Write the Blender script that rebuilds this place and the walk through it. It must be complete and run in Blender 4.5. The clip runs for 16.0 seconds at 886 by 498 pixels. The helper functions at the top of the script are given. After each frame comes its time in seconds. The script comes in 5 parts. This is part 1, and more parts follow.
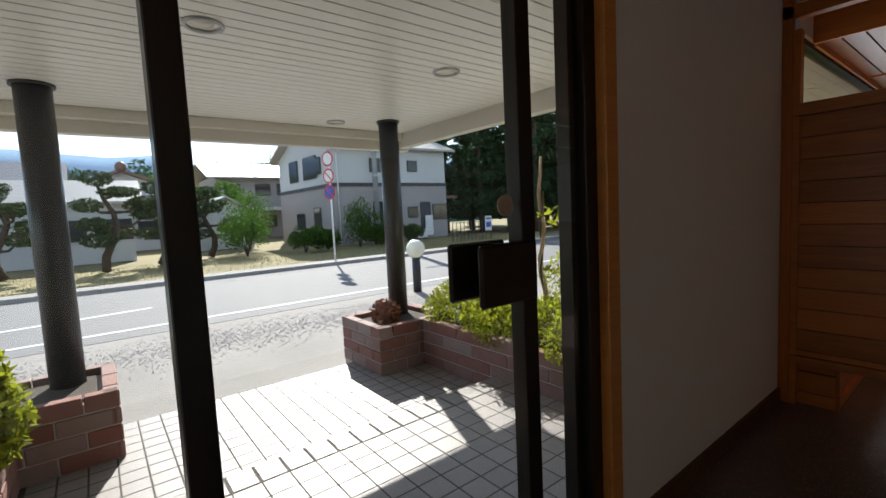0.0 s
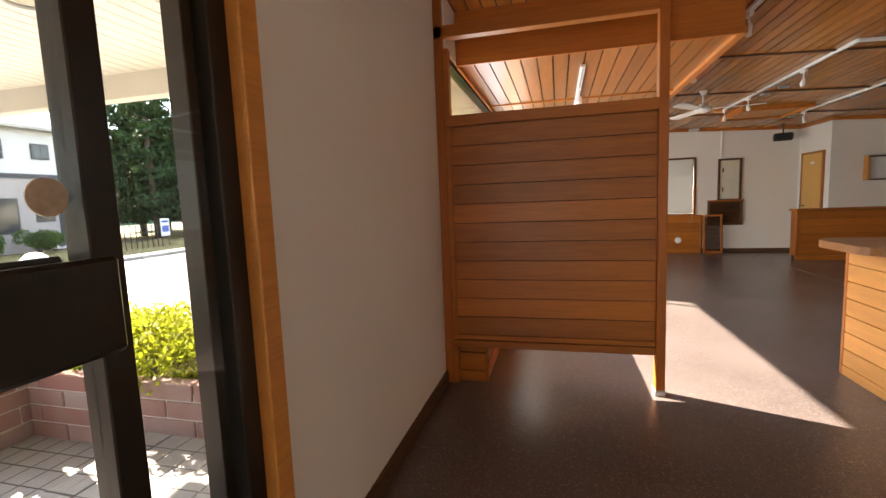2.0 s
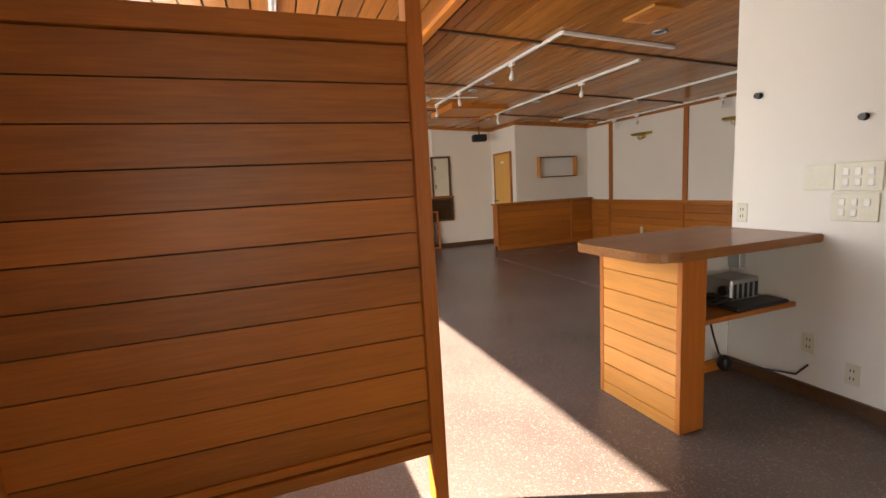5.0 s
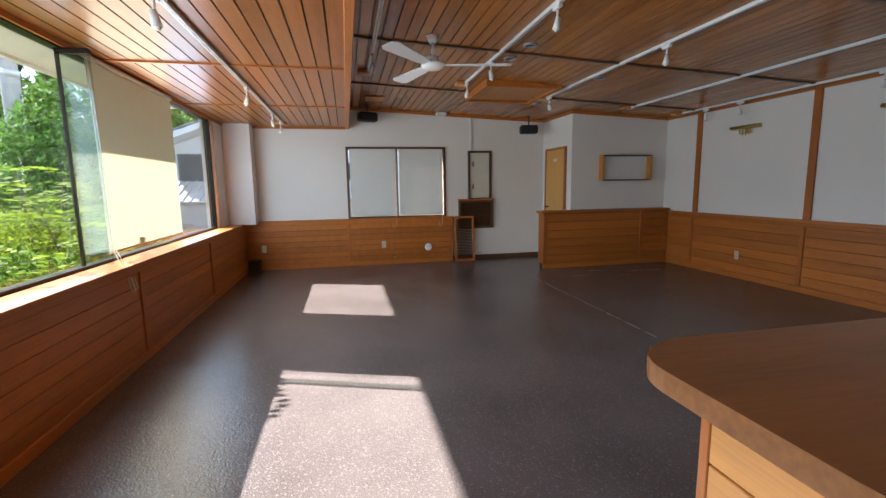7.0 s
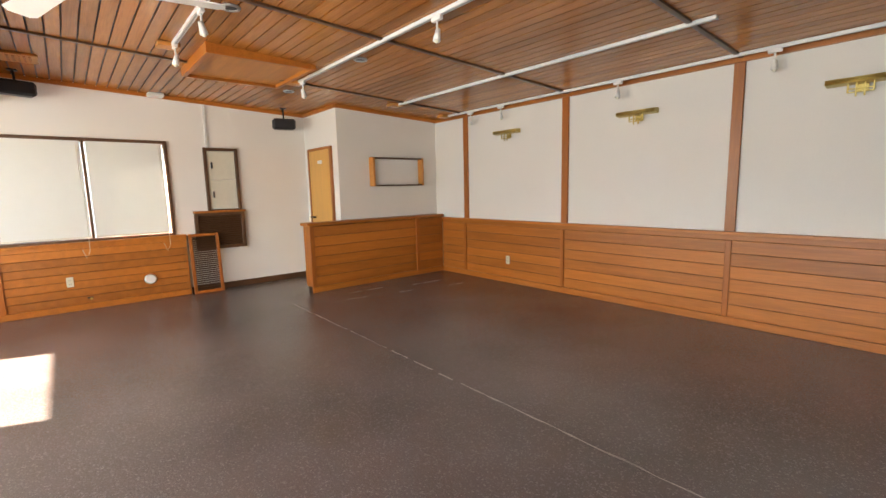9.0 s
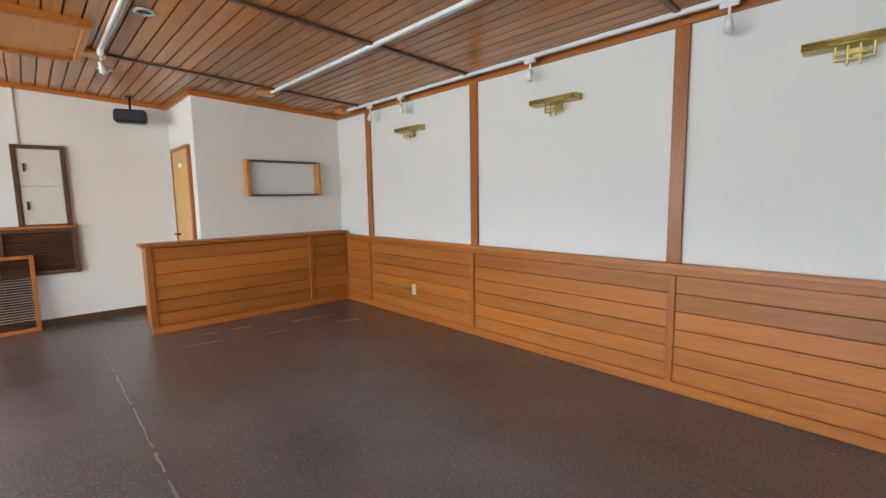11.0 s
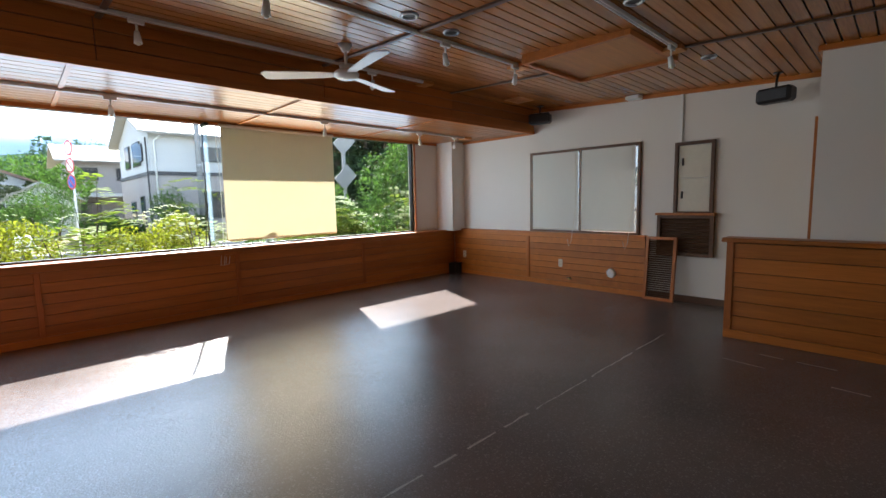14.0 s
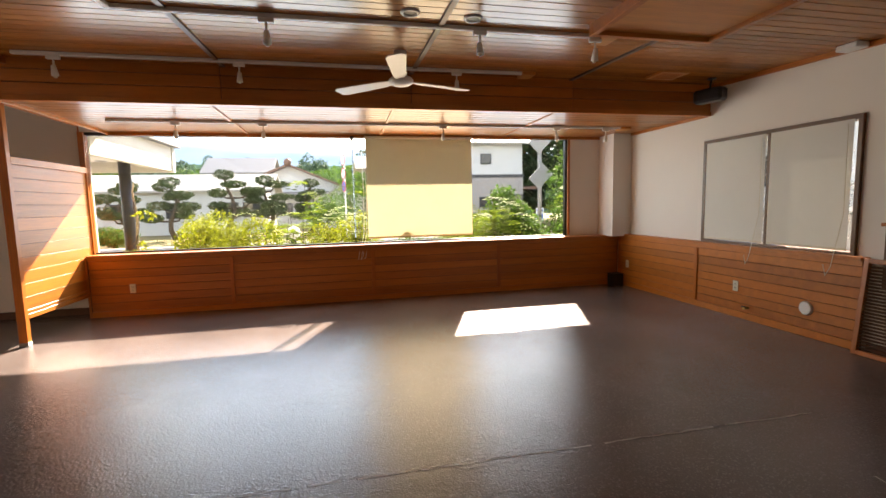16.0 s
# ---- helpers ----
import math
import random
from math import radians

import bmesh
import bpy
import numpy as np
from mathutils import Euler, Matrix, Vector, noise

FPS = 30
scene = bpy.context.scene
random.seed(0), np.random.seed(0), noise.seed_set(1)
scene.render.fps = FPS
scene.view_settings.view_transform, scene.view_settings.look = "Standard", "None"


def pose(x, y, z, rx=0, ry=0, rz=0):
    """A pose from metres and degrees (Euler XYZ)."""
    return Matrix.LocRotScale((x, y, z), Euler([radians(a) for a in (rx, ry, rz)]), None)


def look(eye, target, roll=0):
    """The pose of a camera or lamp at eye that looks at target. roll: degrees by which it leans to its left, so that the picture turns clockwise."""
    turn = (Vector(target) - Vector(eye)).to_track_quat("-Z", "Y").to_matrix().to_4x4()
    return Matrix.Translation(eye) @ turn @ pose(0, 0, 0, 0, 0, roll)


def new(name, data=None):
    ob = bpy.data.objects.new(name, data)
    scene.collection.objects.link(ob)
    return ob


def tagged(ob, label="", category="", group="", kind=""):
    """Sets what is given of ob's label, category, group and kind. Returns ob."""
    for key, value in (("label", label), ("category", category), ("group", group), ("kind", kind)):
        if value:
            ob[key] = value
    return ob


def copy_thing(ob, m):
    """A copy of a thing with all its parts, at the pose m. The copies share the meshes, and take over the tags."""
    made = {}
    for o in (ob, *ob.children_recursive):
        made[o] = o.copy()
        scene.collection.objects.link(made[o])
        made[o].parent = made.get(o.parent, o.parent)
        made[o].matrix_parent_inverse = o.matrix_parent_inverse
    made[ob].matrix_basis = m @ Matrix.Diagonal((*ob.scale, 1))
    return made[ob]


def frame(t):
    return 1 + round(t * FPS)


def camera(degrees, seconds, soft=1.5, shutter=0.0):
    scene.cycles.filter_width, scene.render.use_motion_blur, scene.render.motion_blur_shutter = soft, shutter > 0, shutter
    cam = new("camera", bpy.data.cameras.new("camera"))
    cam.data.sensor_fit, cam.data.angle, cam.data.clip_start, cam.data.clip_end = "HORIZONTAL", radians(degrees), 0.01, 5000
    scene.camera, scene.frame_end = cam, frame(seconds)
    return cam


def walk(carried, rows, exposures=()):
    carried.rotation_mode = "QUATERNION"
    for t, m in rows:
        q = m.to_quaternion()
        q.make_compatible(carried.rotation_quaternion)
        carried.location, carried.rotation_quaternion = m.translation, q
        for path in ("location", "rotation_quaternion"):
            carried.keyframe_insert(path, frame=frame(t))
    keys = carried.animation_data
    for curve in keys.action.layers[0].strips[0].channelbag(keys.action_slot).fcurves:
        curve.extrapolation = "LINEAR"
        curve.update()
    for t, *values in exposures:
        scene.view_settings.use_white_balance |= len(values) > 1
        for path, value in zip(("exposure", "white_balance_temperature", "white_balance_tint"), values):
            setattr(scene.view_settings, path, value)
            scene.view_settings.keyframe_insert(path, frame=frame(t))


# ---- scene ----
cam = camera(89.8, 16.0)
METRES, EYE, TILT, LEAN, TURN = 10.67, 1.38, 0.0, 0.0, -38.0
ROWS = [
    (0.0, 0.0, 0.0, 0.0, -0.23, -4.79, 2.79),
    (0.5, 0.0017, 0.0028, -0.0, -5.24, -5.13, 2.84),
    (1.0, 0.0093, 0.0095, -0.0012, -13.51, -5.52, 2.48),
    (1.5, 0.0225, 0.0208, -0.0011, -24.98, -5.97, 2.3),
    (2.0, 0.0253, 0.0322, -0.0021, -37.55, -6.23, 2.24),
    (2.5, 0.0195, 0.0442, -0.0021, -49.06, -6.81, 2.45),
    (3.0, 0.0289, 0.0571, -0.0035, -59.07, -7.48, 2.54),
    (3.5, 0.0482, 0.0723, -0.0023, -66.89, -7.92, 3.01),
    (4.0, 0.0712, 0.0923, -0.0023, -72.59, -8.0, 3.32),
    (6.5, 0.2702, 0.1069, -0.0013, -68.18, -7.97, 1.06),
    (7.0, 0.3004, 0.1137, -0.0006, -64.22, -8.03, 0.86),
    (7.5, 0.3286, 0.1189, -0.0012, -62.73, -8.77, 0.6),
    (8.0, 0.3552, 0.1263, -0.0024, -74.08, -9.01, 1.14),
    (8.5, 0.385, 0.1314, -0.0008, -89.7, -8.92, 1.75),
    (11.0, 0.5348, 0.0249, -0.0014, -95.02, -6.55, 0.98),
    (11.5, 0.5532, -0.0046, -0.0012, -78.72, -6.7, 0.82),
    (12.0, 0.5781, -0.0288, -0.0031, -61.86, -6.77, 0.7),
    (12.5, 0.6071, -0.0493, -0.0009, -44.77, -7.09, 0.56),
    (13.0, 0.6317, -0.0723, -0.0009, -29.08, -6.96, 0.72),
    (13.5, 0.6568, -0.0824, -0.0016, -16.6, -6.63, 0.96),
    (14.0, 0.6878, -0.0895, -0.0027, -6.14, -6.2, 1.23),
    (14.5, 0.7243, -0.0883, -0.0024, 3.3, -5.87, 1.54),
    (15.0, 0.7659, -0.0756, -0.0009, 11.74, -5.69, 1.6),
    (15.5, 0.8089, -0.0609, -0.0009, 18.52, -5.56, 1.67),
    (16.0, 0.8451, -0.0364, -0.0008, 25.64, -5.78, 1.29),
]

EXPOSURES = [(0.0, 1.25, 6700, 12), (1.0, 1.0, 6800, 12), (1.5, 1.45, 7300, 14), (2.0, 3.2, 8000, 18), (2.5, 4.05, 8800, 22), (3.0, 3.9, 9400, 24), (4.2, 3.6, 9800, 26), (6.3, 2.95, 6500, 12), (7.5, 2.9, 6300, 12), (8.0, 3.05, 6900, 12), (8.5, 4.05, 8000, 16), (11.0, 4.25, 6500, 10), (12.0, 3.8, 6400, 8), (13.0, 2.95, 6100, 8), (14.0, 2.65, 6500, 12), (15.0, 2.75, 7600, 16), (16.0, 2.85, 8500, 20)]
walk(cam, [(t, pose(0, 0, EYE, TILT, LEAN, TURN) @ pose(METRES * x, METRES * y, METRES * z, 90 + pitch, roll, yaw)) for t, x, y, z, yaw, pitch, roll in ROWS], EXPOSURES)

# ---- world and sun ----
SUN_ELEV, SUN_AZ = radians(34.5), math.atan2(0.38, 1.0)
world = bpy.data.worlds.new("world")
scene.world = world
world.use_nodes = True
wn, wl = world.node_tree.nodes, world.node_tree.links
sky = wn.new("ShaderNodeTexSky")
sky.sky_type, sky.sun_disc, sky.sun_elevation, sky.sun_rotation = "NISHITA", False, SUN_ELEV, SUN_AZ
sky.altitude, sky.dust_density = 600, 0.4
tc = wn.new("ShaderNodeTexCoord")
mp = wn.new("ShaderNodeMapping")
mp.inputs["Scale"].default_value = (1.0, 1.0, 3.2)
cl = wn.new("ShaderNodeTexNoise")
cl.inputs["Scale"].default_value, cl.inputs["Detail"].default_value = 2.6, 8
cr = wn.new("ShaderNodeValToRGB")
cr.color_ramp.elements[0].position, cr.color_ramp.elements[1].position = 0.50, 0.70
cm = wn.new("ShaderNodeMixRGB")
cm.inputs["Color2"].default_value = (5.6, 5.8, 6.1, 1)
wl.new(tc.outputs["Generated"], mp.inputs["Vector"])
wl.new(mp.outputs["Vector"], cl.inputs["Vector"])
wl.new(cl.outputs["Fac"], cr.inputs["Fac"])
wl.new(cr.outputs["Color"], cm.inputs["Fac"])
wl.new(sky.outputs["Color"], cm.inputs["Color1"])
wl.new(cm.outputs["Color"], wn["Background"].inputs["Color"])
wn["Background"].inputs["Strength"].default_value = 0.13
sun = new("sun", bpy.data.lights.new("sun", "SUN"))
sun.data.energy, sun.data.angle, sun.data.color = 4.7, radians(0.55), (1.0, 0.97, 0.92)
sun.matrix_world = look((0, 0, 30), (-30 * math.sin(SUN_AZ) * math.cos(SUN_ELEV), -30 * math.cos(SUN_AZ) * math.cos(SUN_ELEV), 30 - 30 * math.sin(SUN_ELEV)))


# skylight standing in the openings of the shop window, the blind and the side glazing
SKY_BLUE, SKY_PALE, THROUGH_BLIND = (0.56, 0.78, 1.0), (0.93, 0.97, 1.0), (1.0, 0.93, 0.74)
for nm, at, to, sx, sy, watts, tint in (("skylight_window", (5.38, 0.855, 1.52), (5.38, -4.0, 1.52), 3.5, 1.24, 10, SKY_BLUE), ("skylight_window_end", (9.6, 0.855, 1.52), (9.6, -4.0, 1.52), 1.5, 1.24, 4, SKY_BLUE),
                                        ("skylight_blind", (8.0, 0.80, 1.62), (8.0, -4.0, 1.62), 1.5, 1.35, 4, THROUGH_BLIND), ("skylight_entrance", (-1.3, 0.90, 1.25), (-1.0, -3.0, 1.0), 2.2, 2.2, 6, SKY_PALE)):
    lamp = new(nm, bpy.data.lights.new(nm, "AREA"))
    lamp.data.shape, lamp.data.size, lamp.data.size_y, lamp.data.energy, lamp.data.color = "RECTANGLE", sx, sy, watts, tint
    lamp.matrix_world = look(at, to)


# ---- materials ----
def mat(name, col, rough=0.6, metal=0.0, var=0.12, scale=6.0, fine=60.0, bump=0.1, stretch=(1, 1, 1), spec=0.5, rand=0.0, island=0.0, col2=None, coat=0.0, dist=0.004):
    m = bpy.data.materials.new(name)
    m.use_nodes = True
    n, l = m.node_tree.nodes, m.node_tree.links
    b = n["Principled BSDF"]
    b.inputs["Roughness"].default_value, b.inputs["Metallic"].default_value = rough, metal
    b.inputs["Specular IOR Level"].default_value = spec
    b.inputs["Coat Weight"].default_value = coat
    t = n.new("ShaderNodeTexCoord")
    mp = n.new("ShaderNodeMapping")
    mp.inputs["Scale"].default_value = stretch
    geo = n.new("ShaderNodeNewGeometry")
    l.new(geo.outputs["Position"], mp.inputs["Vector"])
    a, f = n.new("ShaderNodeTexNoise"), n.new("ShaderNodeTexNoise")
    a.inputs["Scale"].default_value, a.inputs["Detail"].default_value = scale, 4
    f.inputs["Scale"].default_value, f.inputs["Detail"].default_value = fine, 3
    for q in (a, f):
        l.new(mp.outputs["Vector"], q.inputs["Vector"])
    add = n.new("ShaderNodeMath")
    add.operation = "ADD"
    l.new(a.outputs["Fac"], add.inputs[0])
    l.new(f.outputs["Fac"], add.inputs[1])
    fac = add
    if rand or island:
        src = n.new("ShaderNodeObjectInfo").outputs["Random"] if rand else geo.outputs["Random Per Island"]
        k = n.new("ShaderNodeMath")
        k.operation = "MULTIPLY_ADD"
        l.new(src, k.inputs[0])
        k.inputs[1].default_value = (rand or island) * 2
        l.new(add.outputs[0], k.inputs[2])
        sh = n.new("ShaderNodeMath")
        sh.operation = "SUBTRACT"
        l.new(k.outputs[0], sh.inputs[0])
        sh.inputs[1].default_value = rand or island
        fac = sh
    r = n.new("ShaderNodeMapRange")
    r.inputs["From Min"].default_value, r.inputs["From Max"].default_value = 0.55, 1.45
    l.new(fac.outputs[0], r.inputs["Value"])
    mix = n.new("ShaderNodeMixRGB")
    lo = tuple(c * (1 - var) for c in col)
    hi = col2 or tuple(min(0.95, c * (1 + var)) for c in col)
    mix.inputs["Color1"].default_value, mix.inputs["Color2"].default_value = (*lo, 1), (*hi, 1)
    l.new(r.outputs["Result"], mix.inputs["Fac"])
    l.new(mix.outputs["Color"], b.inputs["Base Color"])
    if bump:
        bp = n.new("ShaderNodeBump")
        bp.inputs["Strength"].default_value, bp.inputs["Distance"].default_value = bump, dist
        l.new(f.outputs["Fac"], bp.inputs["Height"])
        l.new(bp.outputs["Normal"], b.inputs["Normal"])
    return m


WOOD = (0.43, 0.136, 0.021)
wood_x = mat("wood_grain_x", WOOD, 0.38, var=0.28, scale=3, fine=22, stretch=(0.25, 5, 5), rand=0.28, bump=0.08)
wood_y = mat("wood_grain_y", WOOD, 0.38, var=0.28, scale=3, fine=22, stretch=(5, 0.25, 5), rand=0.28, bump=0.08)
wood_z = mat("wood_grain_z", (0.38, 0.112, 0.018), 0.38, var=0.28, scale=3, fine=22, stretch=(5, 5, 0.25), rand=0.25, bump=0.08)
pine_x = mat("pale_wood_x", (0.55, 0.225, 0.05), 0.4, var=0.22, scale=3, fine=22, stretch=(0.25, 5, 5), rand=0.16, bump=0.06)
ceil_x = mat("ceiling_wood_x", (0.40, 0.15, 0.034), 0.24, var=0.3, scale=2.5, fine=20, stretch=(0.25, 5, 5), island=0.3, bump=0.06)
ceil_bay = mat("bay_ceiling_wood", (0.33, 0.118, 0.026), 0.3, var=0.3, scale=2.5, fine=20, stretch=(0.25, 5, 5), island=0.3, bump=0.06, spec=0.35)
# backing behind the board joints, coloured near black for the shade in the grooves
groove_shade = mat("groove_shade_backing", (0.03, 0.012, 0.006), 0.7, var=0.2, scale=8, bump=0.05)
dark_wood = mat("dark_trim_wood", (0.10, 0.045, 0.02), 0.42, var=0.3, scale=4, fine=30, bump=0.1)
door_wood = mat("door_veneer", (0.68, 0.36, 0.09), 0.28, var=0.12, scale=2.5, fine=18, stretch=(5, 5, 0.2), bump=0.03)
counter_wood = mat("worn_counter_wood", (0.26, 0.10, 0.03), 0.3, var=0.32, scale=2.2, fine=16, stretch=(4, 0.4, 4), bump=0.08)
plaster = mat("white_plaster", (0.76, 0.735, 0.69), 0.85, var=0.035, scale=1.2, fine=170, bump=0.22, spec=0.2, dist=0.002)
white_paint = mat("white_paint", (0.78, 0.77, 0.74), 0.4, var=0.04, scale=4, bump=0.03)
plastic = mat("cream_plastic", (0.66, 0.63, 0.52), 0.4, var=0.05, scale=20, bump=0.02)
black_plastic = mat("black_plastic", (0.016, 0.016, 0.018), 0.42, var=0.2, scale=20, bump=0.05)
bronze = mat("bronze_aluminium", (0.022, 0.017, 0.014), 0.33, metal=0.4, var=0.2, scale=9, stretch=(3, 3, 0.3), bump=0.03)
brass = mat("aged_brass", (0.55, 0.41, 0.14), 0.35, metal=0.85, var=0.15, scale=20, bump=0.04)
steel = mat("grey_steel", (0.42, 0.43, 0.44), 0.4, metal=0.7, var=0.1, scale=12, bump=0.05)
column_paint = mat("black_column_paint", (0.02, 0.022, 0.026), 0.38, var=0.3, scale=5, fine=90, bump=0.1)
floor_mat = mat("brown_speckled_floor", (0.118, 0.097, 0.091), 0.22, var=0.5, scale=0.9, fine=210, bump=0.0)
scuff = mat("pale_scuffed_floor", (0.24, 0.20, 0.18), 0.5, var=0.55, scale=9, fine=120, bump=0.3)
tile_mat = mat("porch_tile", (0.245, 0.225, 0.218), 0.5, var=0.14, scale=4, fine=80, rand=0.2, bump=0.08)
grout = mat("tile_grout", (0.07, 0.063, 0.058), 0.9, var=0.2, scale=10)
brick_mat = mat("red_brick", (0.34, 0.135, 0.105), 0.8, var=0.38, scale=5, fine=70, rand=0.55, bump=0.35, col2=(0.25, 0.18, 0.165))
mortar = mat("mortar", (0.40, 0.36, 0.33), 0.95, var=0.2, scale=12, bump=0.3)
soffit_mat = mat("cream_soffit_panel", (0.80, 0.78, 0.72), 0.35, var=0.06, scale=1.5, fine=40, island=0.3, bump=0.03)
fascia_mat = mat("cream_fascia", (0.62, 0.59, 0.53), 0.6, var=0.1, scale=3, bump=0.1)
asphalt = mat("grey_asphalt", (0.135, 0.134, 0.138), 0.85, var=0.16, scale=0.7, fine=60, bump=0.3)
apron_mat = mat("old_concrete_apron", (0.22, 0.205, 0.19), 0.9, var=0.22, scale=0.9, fine=45, bump=0.4)
gravel_mat = mat("gravel", (0.40, 0.37, 0.35), 0.95, var=0.3, island=0.6, scale=8, bump=0.3)
kerb_mat = mat("kerb_concrete", (0.33, 0.31, 0.29), 0.9, var=0.15, scale=3, rand=0.25, bump=0.3)
line_paint = mat("worn_white_line", (0.55, 0.55, 0.54), 0.8, var=0.25, scale=8, bump=0.2)
grass_mat = mat("dry_lawn", (0.22, 0.19, 0.075), 0.95, var=0.45, scale=0.35, fine=14, bump=0.6, col2=(0.32, 0.26, 0.12), dist=0.03)
blade_mat = mat("grass_blades", (0.22, 0.21, 0.06), 0.8, var=0.4, scale=1, island=0.6, bump=0)
concrete_pole = mat("concrete_pole", (0.26, 0.26, 0.26), 0.85, var=0.12, scale=5, bump=0.2)
bark = mat("bark", (0.07, 0.05, 0.035), 0.9, var=0.35, scale=8, stretch=(3, 3, 0.6), bump=0.6, dist=0.02)
soil = mat("planter_soil", (0.045, 0.033, 0.024), 0.95, var=0.3, scale=15, bump=0.6)
house_white = mat("pale_siding", (0.52, 0.525, 0.53), 0.75, var=0.06, scale=1.5, bump=0.1)
house_grey = mat("taupe_siding", (0.34, 0.31, 0.30), 0.8, var=0.08, scale=1.5, bump=0.1)
house_band = mat("dark_band", (0.05, 0.05, 0.055), 0.6, var=0.15, scale=3)
roof_grey = mat("grey_roof_tile", (0.16, 0.165, 0.175), 0.5, var=0.2, scale=3, fine=18, bump=0.4)
roof_brown = mat("brown_roof_tile", (0.15, 0.085, 0.06), 0.55, var=0.22, scale=3, fine=18, bump=0.4)
roof_light = mat("pale_metal_roof", (0.36, 0.345, 0.32), 0.45, var=0.1, scale=2, bump=0.1)
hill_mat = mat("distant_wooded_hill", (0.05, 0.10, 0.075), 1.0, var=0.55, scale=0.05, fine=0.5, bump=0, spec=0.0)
# the blue of distance haze is put into the mountain's base colour
mount_mat = mat("mountain_haze_colour", (0.19, 0.28, 0.39), 1.0, var=0.1, scale=0.006, fine=0.05, bump=0, spec=0.0)
sign_red = mat("sign_red", (0.55, 0.05, 0.06), 0.45, var=0.1, scale=9, bump=0)
sign_blue = mat("sign_blue", (0.03, 0.10, 0.42), 0.45, var=0.1, scale=9, bump=0)
sign_white = mat("sign_white", (0.72, 0.72, 0.72), 0.5, var=0.05, scale=9, bump=0)
mirror_tan = mat("cork_sticker", (0.47, 0.38, 0.29), 0.7, var=0.2, scale=30, bump=0.1)
rust_leaf = mat("dry_red_leaves", (0.22, 0.085, 0.045), 0.8, var=0.4, island=0.5, bump=0)


def pebbled(m):
    """Leathery pebble relief, and pale specks on the poured floor."""
    n, l = m.node_tree.nodes, m.node_tree.links
    b = n["Principled BSDF"]
    pos = n.new("ShaderNodeNewGeometry").outputs["Position"]
    peb, grit, speck = n.new("ShaderNodeTexVoronoi"), n.new("ShaderNodeTexNoise"), n.new("ShaderNodeTexVoronoi")
    peb.inputs["Scale"].default_value, speck.inputs["Scale"].default_value = 95.0, 130.0
    grit.inputs["Scale"].default_value, grit.inputs["Detail"].default_value = 40.0, 5
    for q in (peb, grit, speck):
        l.new(pos, q.inputs["Vector"])
    mixh = n.new("ShaderNodeMath")
    mixh.operation = "MULTIPLY_ADD"
    mixh.inputs[1].default_value = 0.9
    l.new(grit.outputs["Fac"], mixh.inputs[0])
    l.new(peb.outputs["Distance"], mixh.inputs[2])
    bp = n.new("ShaderNodeBump")
    bp.inputs["Strength"].default_value, bp.inputs["Distance"].default_value = 0.36, 0.0035
    l.new(mixh.outputs[0], bp.inputs["Height"])
    l.new(bp.outputs["Normal"], b.inputs["Normal"])
    sep = n.new("ShaderNodeSeparateColor")
    l.new(speck.outputs["Color"], sep.inputs[0])
    st = n.new("ShaderNodeMapRange")
    st.inputs["From Min"].default_value, st.inputs["From Max"].default_value = 0.80, 1.0
    st.inputs["To Max"].default_value = 0.55
    l.new(sep.outputs[0], st.inputs["Value"])
    mx = n.new("ShaderNodeMixRGB")
    l.new(st.outputs["Result"], mx.inputs["Fac"])
    l.new(b.inputs["Base Color"].links[0].from_socket, mx.inputs["Color1"])
    mx.inputs["Color2"].default_value = (0.24, 0.21, 0.20, 1)
    l.new(mx.outputs["Color"], b.inputs["Base Color"])


pebbled(floor_mat)


def leaf_mat(name, col, var=0.4, trans=0.35):
    m = mat(name, col, 0.7, var=var, scale=1.2, fine=9, island=0.55, bump=0, spec=0.12)
    n, l = m.node_tree.nodes, m.node_tree.links
    b, out = n["Principled BSDF"], n["Material Output"]
    tr, mx = n.new("ShaderNodeBsdfTranslucent"), n.new("ShaderNodeMixShader")
    src = b.inputs["Base Color"].links[0].from_socket
    l.new(src, tr.inputs["Color"])
    mx.inputs[0].default_value = trans
    l.new(b.outputs[0], mx.inputs[1])
    l.new(tr.outputs[0], mx.inputs[2])
    l.new(mx.outputs[0], out.inputs["Surface"])
    return m


leaf_lime = leaf_mat("lime_leaves", (0.24, 0.27, 0.022), 0.45, 0.45)
leaf_mid = leaf_mat("fresh_green_leaves", (0.15, 0.21, 0.022), 0.45, 0.45)
leaf_green = leaf_mat("green_leaves", (0.06, 0.125, 0.02), 0.4, 0.45)
leaf_dark = leaf_mat("dark_conifer_needles", (0.025, 0.055, 0.02), 0.5, 0.15)
leaf_pine = leaf_mat("pine_needles", (0.05, 0.075, 0.03), 0.45, 0.15)

# leaf colour of the far wood, with distance haze mixed in
leaf_hill = leaf_mat("haze_tinted_hill_leaves", (0.07, 0.12, 0.07), 0.5, 0.2)
blind_mat = leaf_mat("cream_roller_fabric", (0.72, 0.69, 0.56), 0.03, 0.45)
shade_mat = leaf_mat("white_roller_fabric", (0.74, 0.75, 0.71), 0.03, 0.12)


